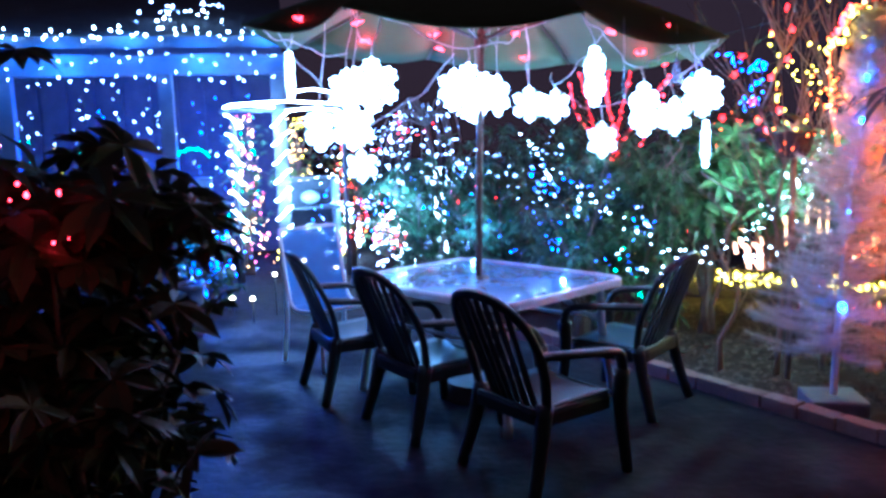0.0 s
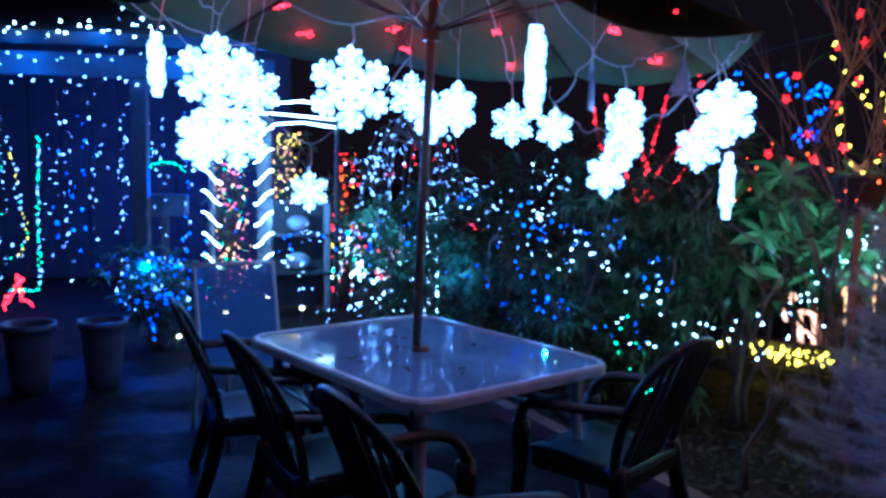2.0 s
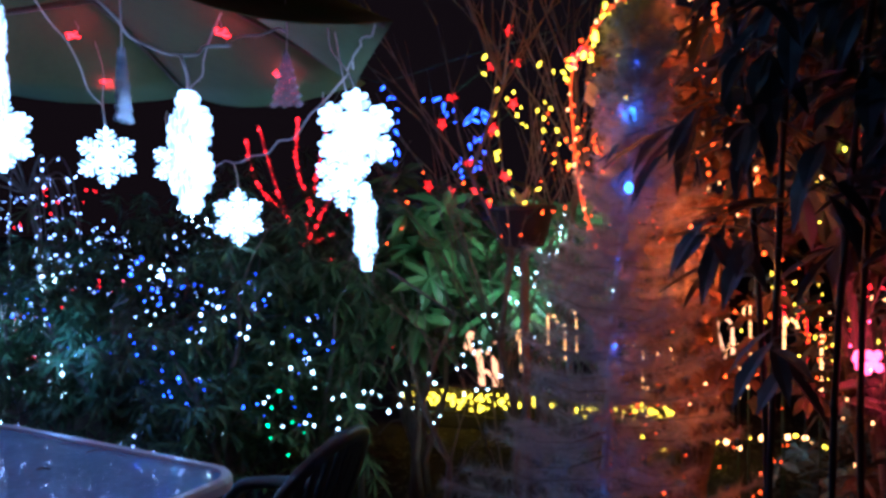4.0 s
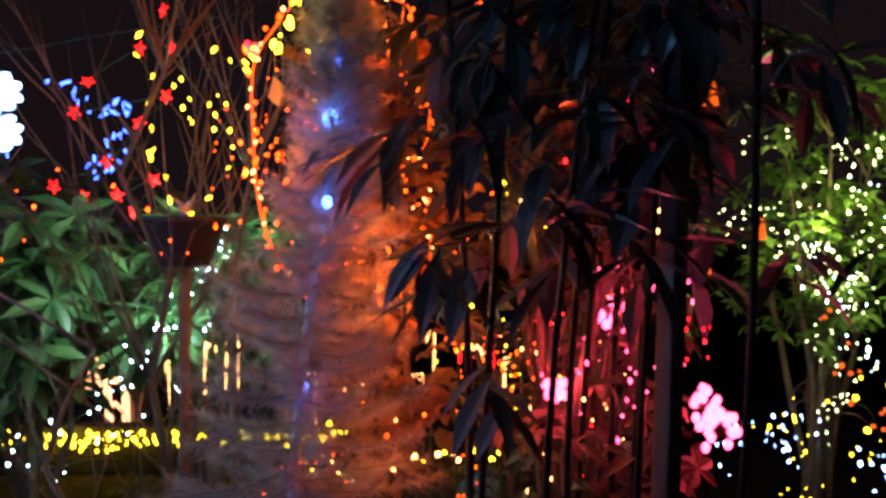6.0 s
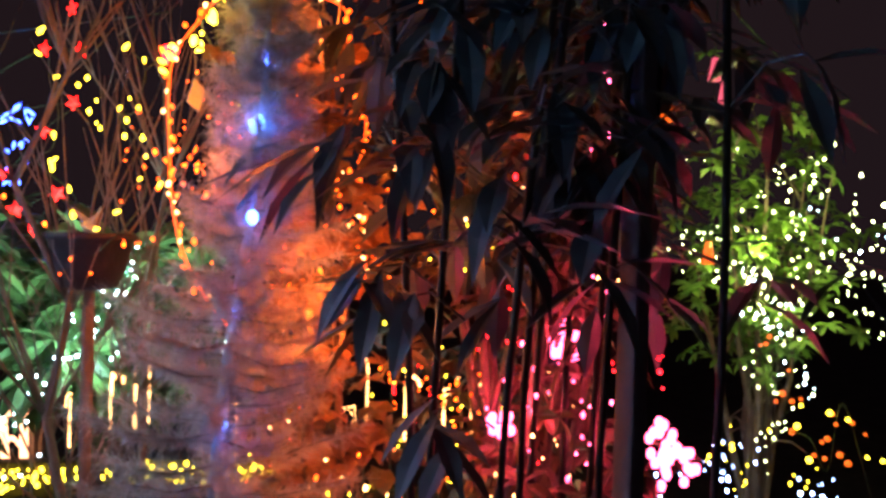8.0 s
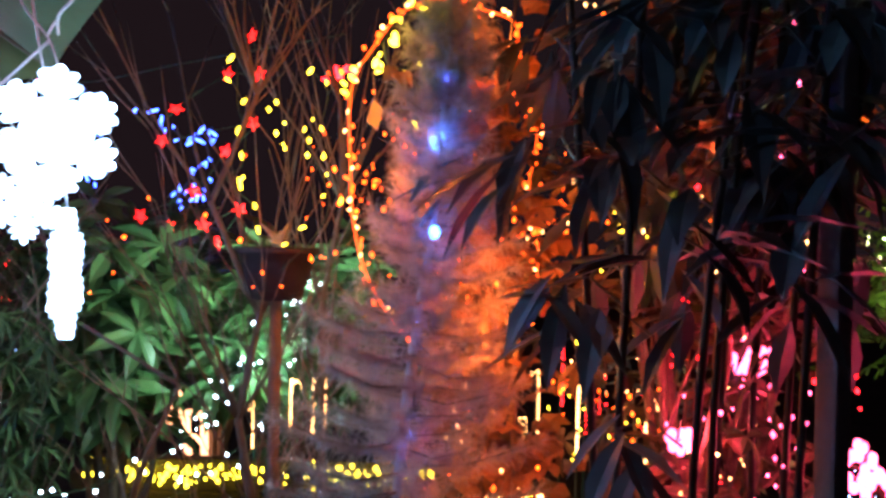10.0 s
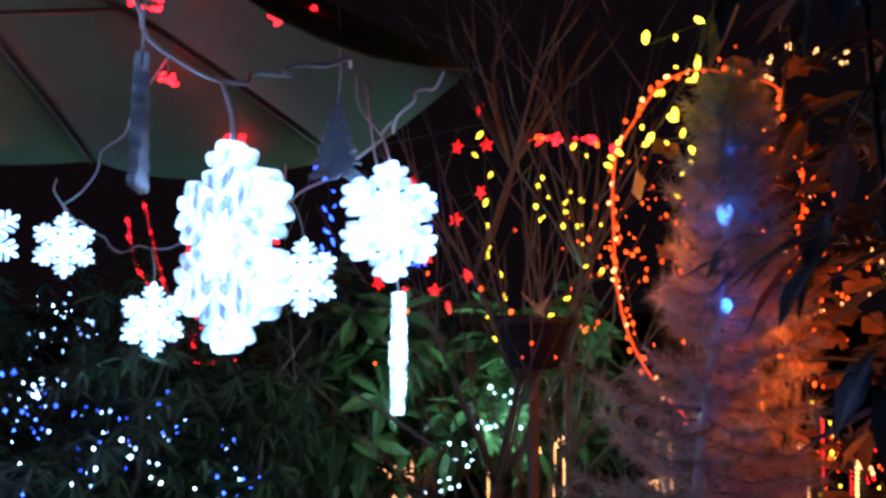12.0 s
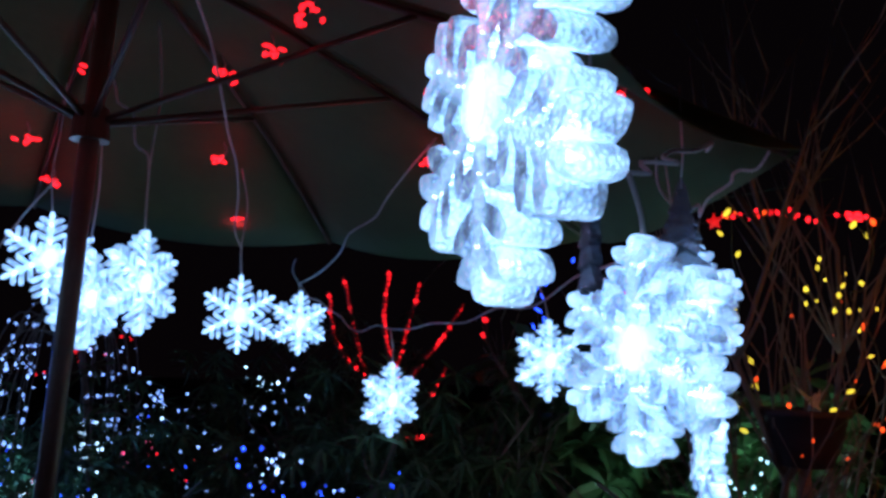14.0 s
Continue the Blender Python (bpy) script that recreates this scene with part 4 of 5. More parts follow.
def scatter_lights(name, boxes, mats, n, r, label, seed):
    """Loose light strings wound through a shrub."""
    g = random.Random(seed)
    for m, k in zip(mats, n):
        pts = []
        while len(pts) < k:
            (x0, x1), (y0, y1), (z0, z1) = g.choice(boxes)
            q = Vector((g.uniform(x0, x1), g.uniform(y0, y1), g.uniform(z0, z1)))
            for _ in range(g.randrange(5, 15)):
                pts.append(q.copy())
                q += Vector((g.gauss(0, 0.075), g.gauss(0, 0.05), g.gauss(-0.01, 0.065)))
        tagged(new(name, bulb_cloud(name, pts, r * 0.95, m, g)), label, "string lights", kind="stuff")


scatter_lights("shrub_lights", [((0.3, 1.5), (5.55, 6.0), (0.7, 1.35)), ((-0.5, 0.6), (6.3, 6.8), (0.4, 1.3))], (G_BLUE, G_ICE, G_WHITE), (64, 52, 18), 0.0066, "blue lights wound through the evergreen shrub", 51)
scatter_lights("shrub_lights", [((-1.6, 0.4), (7.0, 8.2), (0.1, 1.5))], (G_BLUE, G_ICE, G_WHITE, G_RED), (120, 130, 80, 16), 0.0085, "blue and white lights in the far shrubs", 52)
lamp("far_light_glow", (-0.9, 7.15, 1.0), (0.3, 0.6, 1.0), 11, 0.012)
lamp("far_light_glow", (-0.1, 6.35, 0.9), (0.2, 0.45, 1.0), 4, 0.01)
scatter_lights("shrub_lights", [((-2.2, -0.8), (9.5, 11.5), (0.1, 1.9))], (G_RED, G_ICE, G_PINK), (30, 110, 8), 0.0135, "red and blue lights on the far hedge", 53)

# ---- the bed beside the patio ----
WL = "string of round cool white lights wound through the shrub"
light_string("white_light_string", [(0.85, 5.3, 1.12), (0.98, 5.25, 1.02), (1.2, 5.15, 0.88), (1.35, 5.2, 0.8), (1.5, 5.3, 0.74), (1.75, 5.4, 0.76), (1.95, 5.5, 0.84), (2.1, 5.5, 1.0), (2.3, 5.5, 1.2), (2.42, 5.55, 1.42)], 0.06, 0.0064, G_WHITE, label=WL, jitter=0.05, seed=61, long=1.0, group="white strings in the bed")
light_string("white_light_string", [(1.0, 5.25, 0.72), (1.25, 5.35, 0.62), (1.5, 5.4, 0.66), (1.8, 5.5, 0.6), (2.05, 5.6, 0.66), (2.3, 5.6, 0.9), (2.35, 5.6, 1.15)], 0.07, 0.0064, G_WHITE, label=WL, jitter=0.06, seed=62, long=1.0, group="white strings in the bed")
light_string("white_light_string", [(1.98, 5.5, 0.86), (2.1, 5.52, 1.02), (2.2, 5.5, 1.16), (2.3, 5.55, 1.24), (2.38, 5.52, 1.4), (2.46, 5.56, 1.46)], 0.04, 0.0064, G_WHITE, label=WL, jitter=0.06, seed=63, long=1.0, group="white strings in the bed")
lamp("white_string_glow", (2.2, 5.4, 1.2), (0.6, 1.0, 0.85), 6.5, 0.01)
lamp("white_string_glow", (2.4, 5.45, 1.42), (0.6, 1.0, 0.85), 5, 0.01)
lamp("white_string_glow", (1.35, 5.1, 0.9), (0.6, 1.0, 0.85), 0.6, 0.01)


def sapling(name, place, h, seed, label, reach=0.25, twigs=12):
    """A thin bare stem with upright twigs."""
    t = root(name, place, label=label, category="tree")
    g = random.Random(seed)
    pts = [Vector((0, 0, -0.02))]
    for s in range(1, 8):
        pts.append(Vector((g.gauss(0, 0.015) * s, g.gauss(0, 0.015) * s, h * s / 7)))
    part("trunk", tube("trunk", pts, [0.016 * (1 - s / 9) + 0.002 for s in range(8)], TWIG, 6), None, t)
    lists = []
    for k in range(twigs):
        s = g.uniform(0.25, 0.95)
        q = pts[int(s * 7)]
        a = g.random() * 6.283
        line = [q]
        d = Vector((math.cos(a) * 0.6, math.sin(a) * 0.6, 1.0)).normalized()
        n = g.uniform(0.5, 1.0) * reach * 2
        for i in range(4):
            d = (d + Vector((g.gauss(0, 0.15), g.gauss(0, 0.15), 0.1))).normalized()
            line.append(line[-1] + d * n / 4)
            if i > 0:
                e = (d + Vector((g.gauss(0, 0.5), g.gauss(0, 0.5), 0.2))).normalized()
                lists.append(sweep([line[-1], line[-1] + e * n * 0.2, line[-1] + e * n * 0.42 + Vector((0, 0, 0.03))], [0.003, 0.002, 0.0012], 4))
        lists.append(sweep(line, [0.006, 0.005, 0.004, 0.003, 0.0016], 4))
    part("branchwork", mesh_of("branchwork", *join(lists), TWIG, True), None, t)["kind"] = "stuff"


sapling("bare_sapling", (1.68, 5.0, 0), 1.3, 71, "thin pale bare sapling in the bed", 0.2, 8)
sapling("bare_shrub", (2.02, 4.95, 0), 2.35, 72, "tall bare twiggy shrub beside the orange arch", 0.42, 38)
sapling("bare_shrub", (2.35, 5.1, 0), 2.4, 73, "tall bare twiggy shrub behind the orange arch", 0.45, 28)
sapling("bare_shrub", (1.45, 5.9, 0), 1.7, 74, "bare thin stems among the evergreen shrubs", 0.35, 16)


def tinsel_tree():
    """A slim white tinsel tree: bent branches bristling with thin flat needles."""
    t = root("tinsel_tree", (2.16, 4.14, 0), label="slim white tinsel tree with blue lights inside", category="artificial tree")
    g = random.Random(81)
    stem = [Vector((-0.03, 0.06, -0.02)), Vector((-0.01, 0.07, 0.6)), Vector((0.01, 0.03, 1.2)), Vector((0.055, -0.01, 1.7)), Vector((0.09, 0.0, 2.2))]
    line = smooth_line(stem, 6)
    part("trunk", tube("trunk", line, [0.018 * (1 - 0.8 * k / len(line)) + 0.003 for k in range(len(line))], WHITEMETAL, 7), None, t, "pale metal trunk")
    wood, pts, tips = [], [], []
    rnd = np.random.RandomState(82)
    for k in range(190):
        u = 0.15 + 0.85 * k / 190
        q = line[min(len(line) - 1, int(u * (len(line) - 1)))].copy()
        q.z = -0.02 + 2.2 * u
        a = k * 2.4 + g.uniform(-0.3, 0.3)
        n = (0.5 * max(0.0, 1 - u) ** 1.3 + 0.06 * (1.05 - u) ** 0.3 + 0.045) * g.uniform(0.6, 1.2)
        tip = q + Vector((math.cos(a) * n, math.sin(a) * n, n * g.uniform(0.0, 0.3)))
        mid = q.lerp(tip, 0.5) + Vector((0, 0, -0.02))
        wood.append(sweep([q, mid, tip], [0.0034, 0.0026, 0.0014], 4))
        m = int(240 + 950 * n)
        w = rnd.uniform(0.08, 1.02, m)[:, None]
        base = np.array(q) * (1 - w) + np.array(tip) * w + np.array((0, 0, -0.02)) * (4 * w * (1 - w))
        e = rnd.normal(size=(m, 3))
        e /= np.linalg.norm(e, axis=1)[:, None]
        e += np.array((tip - q).normalized()) * 0.7
        e *= (rnd.uniform(0.03, 0.07, m) / np.linalg.norm(e, axis=1))[:, None]
        s = np.cross(e, rnd.normal(size=(m, 3)))
        s *= (0.0009 / np.linalg.norm(s, axis=1))[:, None]
        pts.append(np.stack([base - s, base + s, base + e], 1).reshape(-1, 3))
    part("branchwork", mesh_of("branchwork", *join(wood), TWIG, True), None, t)["kind"] = "stuff"
    v = np.concatenate(pts)
    part("needles", mesh_of("needles", v.tolist(), np.arange(len(v)).reshape(-1, 3).tolist(), TINSEL), None, t, "thin white tinsel needles")["kind"] = "stuff"
    part("stand", box(bmesh.new(), (0.3, 0.3, 0.1), (-0.03, 0.06, 0.04), 0.02), TIMBER, t, "dark plastic foot")


tinsel_tree()
for k, (p, w, r) in enumerate((((2.197, 4.098, 1.815), 0.2, 0.019), ((2.188, 4.088, 1.6), 0.1, 0.013), ((2.11, 4.04, 0.62), 0.25, 0.022), ((2.17, 4.13, 1.38), 0.04, 0.006), ((2.16, 4.14, 1.12), 0.05, 0.007), ((2.25, 4.16, 1.97), 0.06, 0.006))):
    ob = tagged(new("blue_lamp", bulb_mesh("blue_lamp", r, glow("blue_lamp_core", (0.07, 0.25, 1.0), 6), 1.3)), "glowing blue lamp on the tinsel tree's trunk", "lamp", "blue lamps on the tinsel tree")
    ob.location = p
    lamp("blue_lamp_glow", Vector(p) + Vector((-0.02, -0.035, 0)), (0.08, 0.16, 1.0), w, 0.01)

# ---- orange arch and what is lit by it ----
ARCH = [(2.33, 4.43, 1.28), (2.27, 4.49, 1.37), (2.21, 4.53, 1.5), (2.185, 4.56, 1.65), (2.17, 4.55, 1.8), (2.155, 4.53, 1.93), (2.165, 4.52, 2.03), (2.23, 4.51, 2.14), (2.3, 4.5, 2.23), (2.39, 4.46, 2.27), (2.48, 4.41, 2.25), (2.6, 4.38, 2.22), (2.62, 4.38, 2.13), (2.67, 4.37, 2.05), (2.69, 4.38, 1.89), (2.68, 4.4, 1.73), (2.71, 4.39, 1.58), (2.7, 4.38, 1.4)]
ROPEGLOW = glow("orange_rope_core", (1.0, 0.07, 0.004), 1.3)
light_string("orange_rope", ARCH, 0.03, 0.0065, G_ORANGE, wire=ROPEGLOW, label="arched rope of glowing orange lights", jitter=0.014, seed=83, wire_r=0.0038, material_list=[G_ORANGE, G_ORANGE, G_WARM])
light_string("orange_rope", [(2.17, 4.55, 2.06), (2.45, 5.3, 2.22), (2.85, 6.4, 2.44), (3.3, 7.6, 2.66)], 0.13, 0.01, G_RED, label="string of red and orange lights running back from the arch", jitter=0.02, seed=84, material_list=[G_RED, G_RED, G_ORANGE, G_RED])
light_string("orange_string", [(2.5, 4.4, 2.27), (2.65, 4.38, 2.33), (2.85, 4.45, 2.36), (3.1, 4.6, 2.4)], 0.05, 0.006, G_WARM, label="warm lights trailing from the arch top", jitter=0.03, seed=85)
scatter_lights("arch_lights", [((2.0, 2.4), (4.4, 4.8), (1.45, 2.1))], (G_ORANGE, G_YELLOW), (90, 9), 0.0066, "loose orange and yellow lights in the twigs by the arch", 88)
bush("orange_garland", (2.54, 4.38, 0), 2.1, (0.14, 0.2), RUSTLEAF, "rust-coloured maple leaf garland lit orange from within", 86, whorls=200, leaf=0.06, width=0.06, stems=5, per=5, category="garland", low=0.1)
scatter_lights("garland_lights", [((2.35, 2.72), (4.1, 4.5), (0.5, 2.3))], (G_ORANGE, G_WARM), (130, 24), 0.0065, "orange lights in the maple garland", 87)
for k, p in enumerate(((2.45, 4.25, 2.1), (2.66, 4.12, 1.7), (2.46, 4.25, 1.35), (2.64, 4.05, 1.0), (2.45, 4.1, 0.55), (2.09, 4.3, 1.72), (2.39, 4.1, 1.5), (2.38, 4.06, 0.95))):
    lamp("orange_glow", p, (1, 0.17, 0.02), (2.3, 0.6, 2.6, 0.5, 0.5, 1.9, 0.8, 0.5)[k], 0.01)


YL = "hanging string of oval yellow bulbs"
light_string("yellow_light_string", [(2.0, 5.11, 2.15), (2.01, 5.13, 2.02), (2.04, 5.14, 1.93), (2.03, 5.15, 1.82), (1.99, 5.17, 1.77), (2.1, 5.14, 1.66), (2.05, 5.16, 1.58), (2.04, 5.16, 1.46)], 0.07, 0.007, G_YELLOW, label=YL, jitter=0.035, seed=91, long=2.0, group="yellow strings")
light_string("yellow_light_string", [(2.07, 4.58, 2.04), (2.11, 4.58, 1.99), (2.09, 4.6, 1.88), (2.06, 4.61, 1.86), (2.12, 4.6, 1.73), (2.13, 4.61, 1.66), (2.09, 4.62, 1.58), (2.01, 4.65, 1.49)], 0.085, 0.006, G_YELLOW, label=YL + " beside the arch", jitter=0.06, seed=92, long=2.0, group="yellow strings")
light_string("yellow_light_string", [(2.09, 4.53, 1.98), (2.17, 4.48, 2.06), (2.22, 4.44, 2.13), (2.3, 4.4, 2.22), (2.42, 4.36, 2.24)], 0.055, 0.0058, G_YELLOW, label="string of oval yellow bulbs over the arch", jitter=0.06, seed=93, long=2.0, group="yellow strings")
light_string("yellow_light_string", [(2.05, 4.2, 2.23), (2.14, 4.08, 2.25), (2.11, 4.19, 2.08), (2.1, 4.2, 2.05), (2.28, 4.52, 2.07), (2.33, 4.39, 2.05), (2.38, 4.51, 1.97), (2.33, 4.5, 1.85)], 0.075, 0.0072, G_YELLOW, label="loose string of oval yellow bulbs inside the arch", jitter=0.03, seed=90, long=2.0, group="yellow strings")
light_string("yellow_light_string", [(2.95, 4.35, 1.7), (2.97, 4.35, 1.6), (2.95, 4.35, 1.5)], 0.05, 0.007, G_YELLOW, label="short drop of yellow bulbs", jitter=0.03, seed=94, long=2.0, group="yellow strings")


def star_mesh(name, r, mat):
    v = [(0, -0.012, 0), (0, 0.012, 0)]
    for k in range(10):
        a = math.pi / 2 + k * math.pi / 5
        s = r if k % 2 == 0 else r * 0.45
        v.append((s * math.cos(a), 0, s * math.sin(a)))
    f = []
    for k in range(10):
        a, b = 2 + k, 2 + (k + 1) % 10
        f += [(0, b, a), (1, a, b)]
    return mesh_of(name, v, f, mat)


def star_string():
    g = random.Random(95)
    spots = [(2.23, 5.73, 2.41), (2.27, 5.75, 2.26), (2.15, 5.79, 2.25), (1.96, 5.86, 2.1), (1.91, 5.88, 1.97), (2.26, 5.79, 2.06), (2.16, 5.83, 1.94), (2.04, 5.87, 1.77), (1.84, 5.92, 1.66), (1.95, 5.9, 1.62), (2.08, 5.87, 1.63), (2.22, 5.83, 1.7), (2.14, 5.86, 1.56)]
    ob = tagged(new("star_light_string", tube("wire", smooth_line(spots, 4), 0.002, DARKWIRE, 4)), "string of glowing red star lamps", "string lights")
    me = star_mesh("red_star", 0.036, glow("red_star_plastic", (1.0, 0.006, 0.006), 2.2))
    for p in spots:
        b = part("star", me, None, ob)
        b.matrix_basis = pose(*p, g.uniform(-50, 50), g.uniform(0, 72), g.uniform(-60, 60))
    light_string("red_light_string", [(1.67, 6.55, 1.25), (1.7, 6.55, 1.09), (1.69, 6.55, 0.95), (1.67, 6.53, 0.7)], 0.04, 0.011, G_RED, label="vertical drop of red lights", jitter=0.04, seed=96, group="red strings")
    light_string("red_light_string", [(1.5, 6.6, 2.3), (1.52, 6.6, 2.1), (1.5, 6.6, 1.9), (1.53, 6.6, 1.7)], 0.09, 0.014, G_RED, label="vertical drop of red lights", jitter=0.04, seed=99, group="red strings")
    light_string("blue_light_string", [(1.91, 6.42, 2.17), (2.07, 6.4, 2.07), (2.15, 6.39, 2.05), (2.23, 6.37, 2.11), (2.21, 6.38, 2.03), (2.22, 6.38, 1.97), (2.17, 6.4, 1.9), (2.09, 6.43, 1.77), (2.13, 6.42, 1.73), (2.25, 6.39, 1.85)], 0.03, 0.0065, G_BLUE, label="tangled string of small blue lights", jitter=0.03, seed=97, long=3.6, group="blue strings")
    light_string("blue_light_string", [(1.68, 6.45, 2.25), (1.72, 6.4, 2.1), (1.7, 6.4, 1.95), (1.73, 6.4, 1.75)], 0.045, 0.0065, G_BLUE, label="short drop of blue lights", jitter=0.04, seed=98, long=3.0, group="blue strings")


star_string()


def red_rope_tree():
    """Red light ropes wound up the bare limbs of a small tree."""
    t = root("red_lit_tree", (1.25, 8.2, 0), label="bare tree with limbs wound in red light rope", category="tree")
    g = random.Random(99)
    limbs = [[(0, 0, 0), (-0.05, 0.03, 0.8), (-0.07, 0, 1.27), (-0.02, 0, 1.6), (0.12, 0, 2.18)], [(-0.07, 0, 1.25), (-0.2, 0, 1.5), (-0.3, 0, 1.8), (-0.4, 0, 2.2)], [(-0.05, 0, 1.3), (0.08, -0.05, 1.55), (0.25, -0.05, 1.78), (0.42, -0.05, 2.05)],
             [(-0.12, -0.05, 1.15), (0.05, -0.1, 1.15), (0.22, -0.12, 1.18)], [(-0.2, 0, 1.5), (-0.42, 0, 1.75), (-0.5, 0, 2.1)], [(-0.02, 0, 1.55), (-0.12, -0.05, 1.9), (-0.1, -0.05, 2.25)], [(0.0, 0, 1.3), (0.18, -0.1, 1.4), (0.3, -0.1, 1.62)]]
    for k, l in enumerate(limbs):
        pts = smooth_line(l, 5)
        part("limb", tube("limb", pts, [0.03 * (1 - 0.7 * i / len(pts)) for i in range(len(pts))], BARK, 6), None, t)
        coil = [p + Vector((0.008 * math.cos(9 * i), 0.008 * math.sin(9 * i) - 0.035, 0)) for i, p in enumerate(pts) if p.z > 0.95]
        part("red_rope", tube("red_rope", coil, 0.006, glow("red_rope_core", (1.0, 0.01, 0.015), 0.1) if k == 0 else bpy.data.materials["red_rope_core"], 5), None, t, "glowing red rope")
        part("rope_bulb_run", bulb_cloud("rope_bulb_run", along(coil, 0.036), 0.0135, G_RED, g), None, t)["kind"] = "stuff"


red_rope_tree()


def rope_deer(place, yaw, s, label):
    """A small grazing deer outlined in warm rope light."""
    d = root("rope_light_deer", place, yaw, label=label, category="light figure", group="rope light figures in the bed")
    for name, pts, r in (("back", [(-0.1, 0, 0.4), (-0.05, 0, 0.45), (0.05, 0, 0.46), (0.11, 0, 0.43)], 0.03), ("leg", [(-0.09, 0.03, 0.4), (-0.1, 0.03, 0.2), (-0.1, 0.03, 0)], 0.032),
                         ("leg", [(0.07, -0.02, 0.42), (0.05, -0.02, 0.22), (0.02, -0.02, 0)], 0.032), ("belly", [(-0.08, 0, 0.24), (0.0, 0, 0.3), (0.05, 0, 0.26)], 0.02),
                         ("neck", [(0.11, 0, 0.43), (0.17, 0, 0.5), (0.2, 0, 0.57), (0.16, 0, 0.61), (0.12, 0, 0.56)], 0.024), ("muzzle", [(0.2, 0, 0.55), (0.24, 0, 0.46), (0.22, 0, 0.37)], 0.022),
                         ("antler", [(-0.11, 0.02, 0.44), (-0.12, 0.03, 0.5), (-0.1, 0.04, 0.54)], 0.014)):
        line = [Vector((p[0] * 0.72, p[1], p[2])) * s for p in smooth_line(pts, 4)]
        part(name, tube(name, line, r * s * 0.8, ROPE, 6), None, d)


ROPE = glow("warm_rope", (1.0, 0.42, 0.2), 1.8, 0.0)
rope_deer((2.52, 7.85, 0.0), 172, 0.95, "small standing deer outlined in warm rope light")


def rope_cane(place, k, label):
    """A warm crook of rope light on a thin stake."""
    c = root("rope_light_cane", place, label=label, category="light figure", group="rope light figures in the bed")
    c.matrix_basis = c.matrix_basis @ Matrix.Scale(k, 4)
    part("stake", tube("stake", [(0.03, 0, -0.03), (0.03, 0, 0.2)], 0.005, TIMBER, 5), None, c)
    part("shaft", tube("shaft", [(0.03, 0, 0.16), (-0.01, 0, 0.28), (-0.05, 0, 0.42)], 0.014, ROPE, 6), None, c)
    part("shaft", tube("shaft", [(0.04, 0, 0.17), (0.035, 0, 0.28), (0.03, 0, 0.4)], 0.01, ROPE, 6), None, c)
    part("crook", tube("crook", smooth_line([(-0.05, 0, 0.42), (-0.045, 0, 0.47), (-0.01, 0, 0.49), (0.025, 0, 0.46), (0.03, 0, 0.4)], 4), 0.008, ROPE, 6), None, c)


rope_cane((4.11, 7.13, 0), 1.47, "warm crook of rope light standing in the far bed")
light_string("amber_light_string", [(3.1, 6.29, 0.15), (3.45, 6.23, 0.1), (3.73, 6.34, 0.07), (4.0, 6.25, 0.1), (4.35, 6.31, 0.05), (4.69, 6.23, 0.04)], 0.075, 0.018, G_YELLOW, label="string of round amber lights lying in the bed", jitter=0.035, seed=105, long=1.0, material_list=[G_YELLOW, G_WARM, G_YELLOW])


def bed_edging():
    """A low timber edging on the ground at the bed's far side, draped with yellow lights."""
    a, b = Vector((1.86, 7.66, 0)), Vector((3.7, 6.62, 0))
    d = (b - a).normalized()
    w = root("bed_edging", tuple(a), math.degrees(math.atan2(d.y, d.x)), label="low dark timber edging of the bed draped with yellow lights", category="edging", kind="structure")
    g = random.Random(101)
    for row in range(3):
        for k in range(2):
            part("sleeper", box(bmesh.new(), (1.04, 0.1, 0.095), (0.53 + 1.05 * k - 0.1 * (row % 2), g.gauss(0, 0.004), 0.03 + 0.1 * row), 0.012), SLEEPER, w)
    line = [w.matrix_basis @ Vector((x / 10, -0.065 + g.gauss(0, 0.008), 0.2 + 0.03 * math.sin(x * 1.7) + g.gauss(0, 0.012))) for x in range(0, 21)]
    s = tagged(new("yellow_rope", tube("wire", smooth_line(line, 3), 0.003, DARKWIRE, 4)), "dense string of small yellow lights along the low edging", "string lights")
    me = bulb_mesh("bulb", 0.013, G_YELLOW, 1.2)
    for k in range(170):
        o = part("bulb", me, None, s)
        o.matrix_basis = Matrix.Translation(w.matrix_basis @ Vector((0.02 + 2.0 * k / 170 + g.gauss(0, 0.015), -0.075 + g.gauss(0, 0.008), 0.2 + g.gauss(0, 0.032)))) @ Matrix.Scale(g.uniform(0.5, 1.3), 4)
    for x in (0.4, 1.2):
        lamp("yellow_glow", w.matrix_basis @ Vector((x, -0.16, 0.24)), (1.0, 0.7, 0.08), 0.4, 0.012)


bed_edging()


def candy_cane(top, yaw, mat):
    """A lit cane on a stake; top is its crook."""
    x, y, h = top
    c = root("candy_cane_light", (x, y, 0), yaw, label="lit candy cane stake in the bed", category="light stake", group="candy cane stakes")
    line = smooth_line([(0, 0, -0.03), (0, 0, h * 0.4), (0, 0, h - 0.05), (0.008, 0, h - 0.012), (0.024, 0, h), (0.04, 0, h - 0.014), (0.043, 0, h - 0.035)], 4)
    part("cane", tube("cane", line, 0.004, DARKWIRE, 6), None, c)
    for p in along(line[6:], 0.015):
        if p.z > h - 0.2:
            b = part("bulb", CANE_BULBS[mat], None, c)
            b.location = p + Vector((0, -0.006, 0))


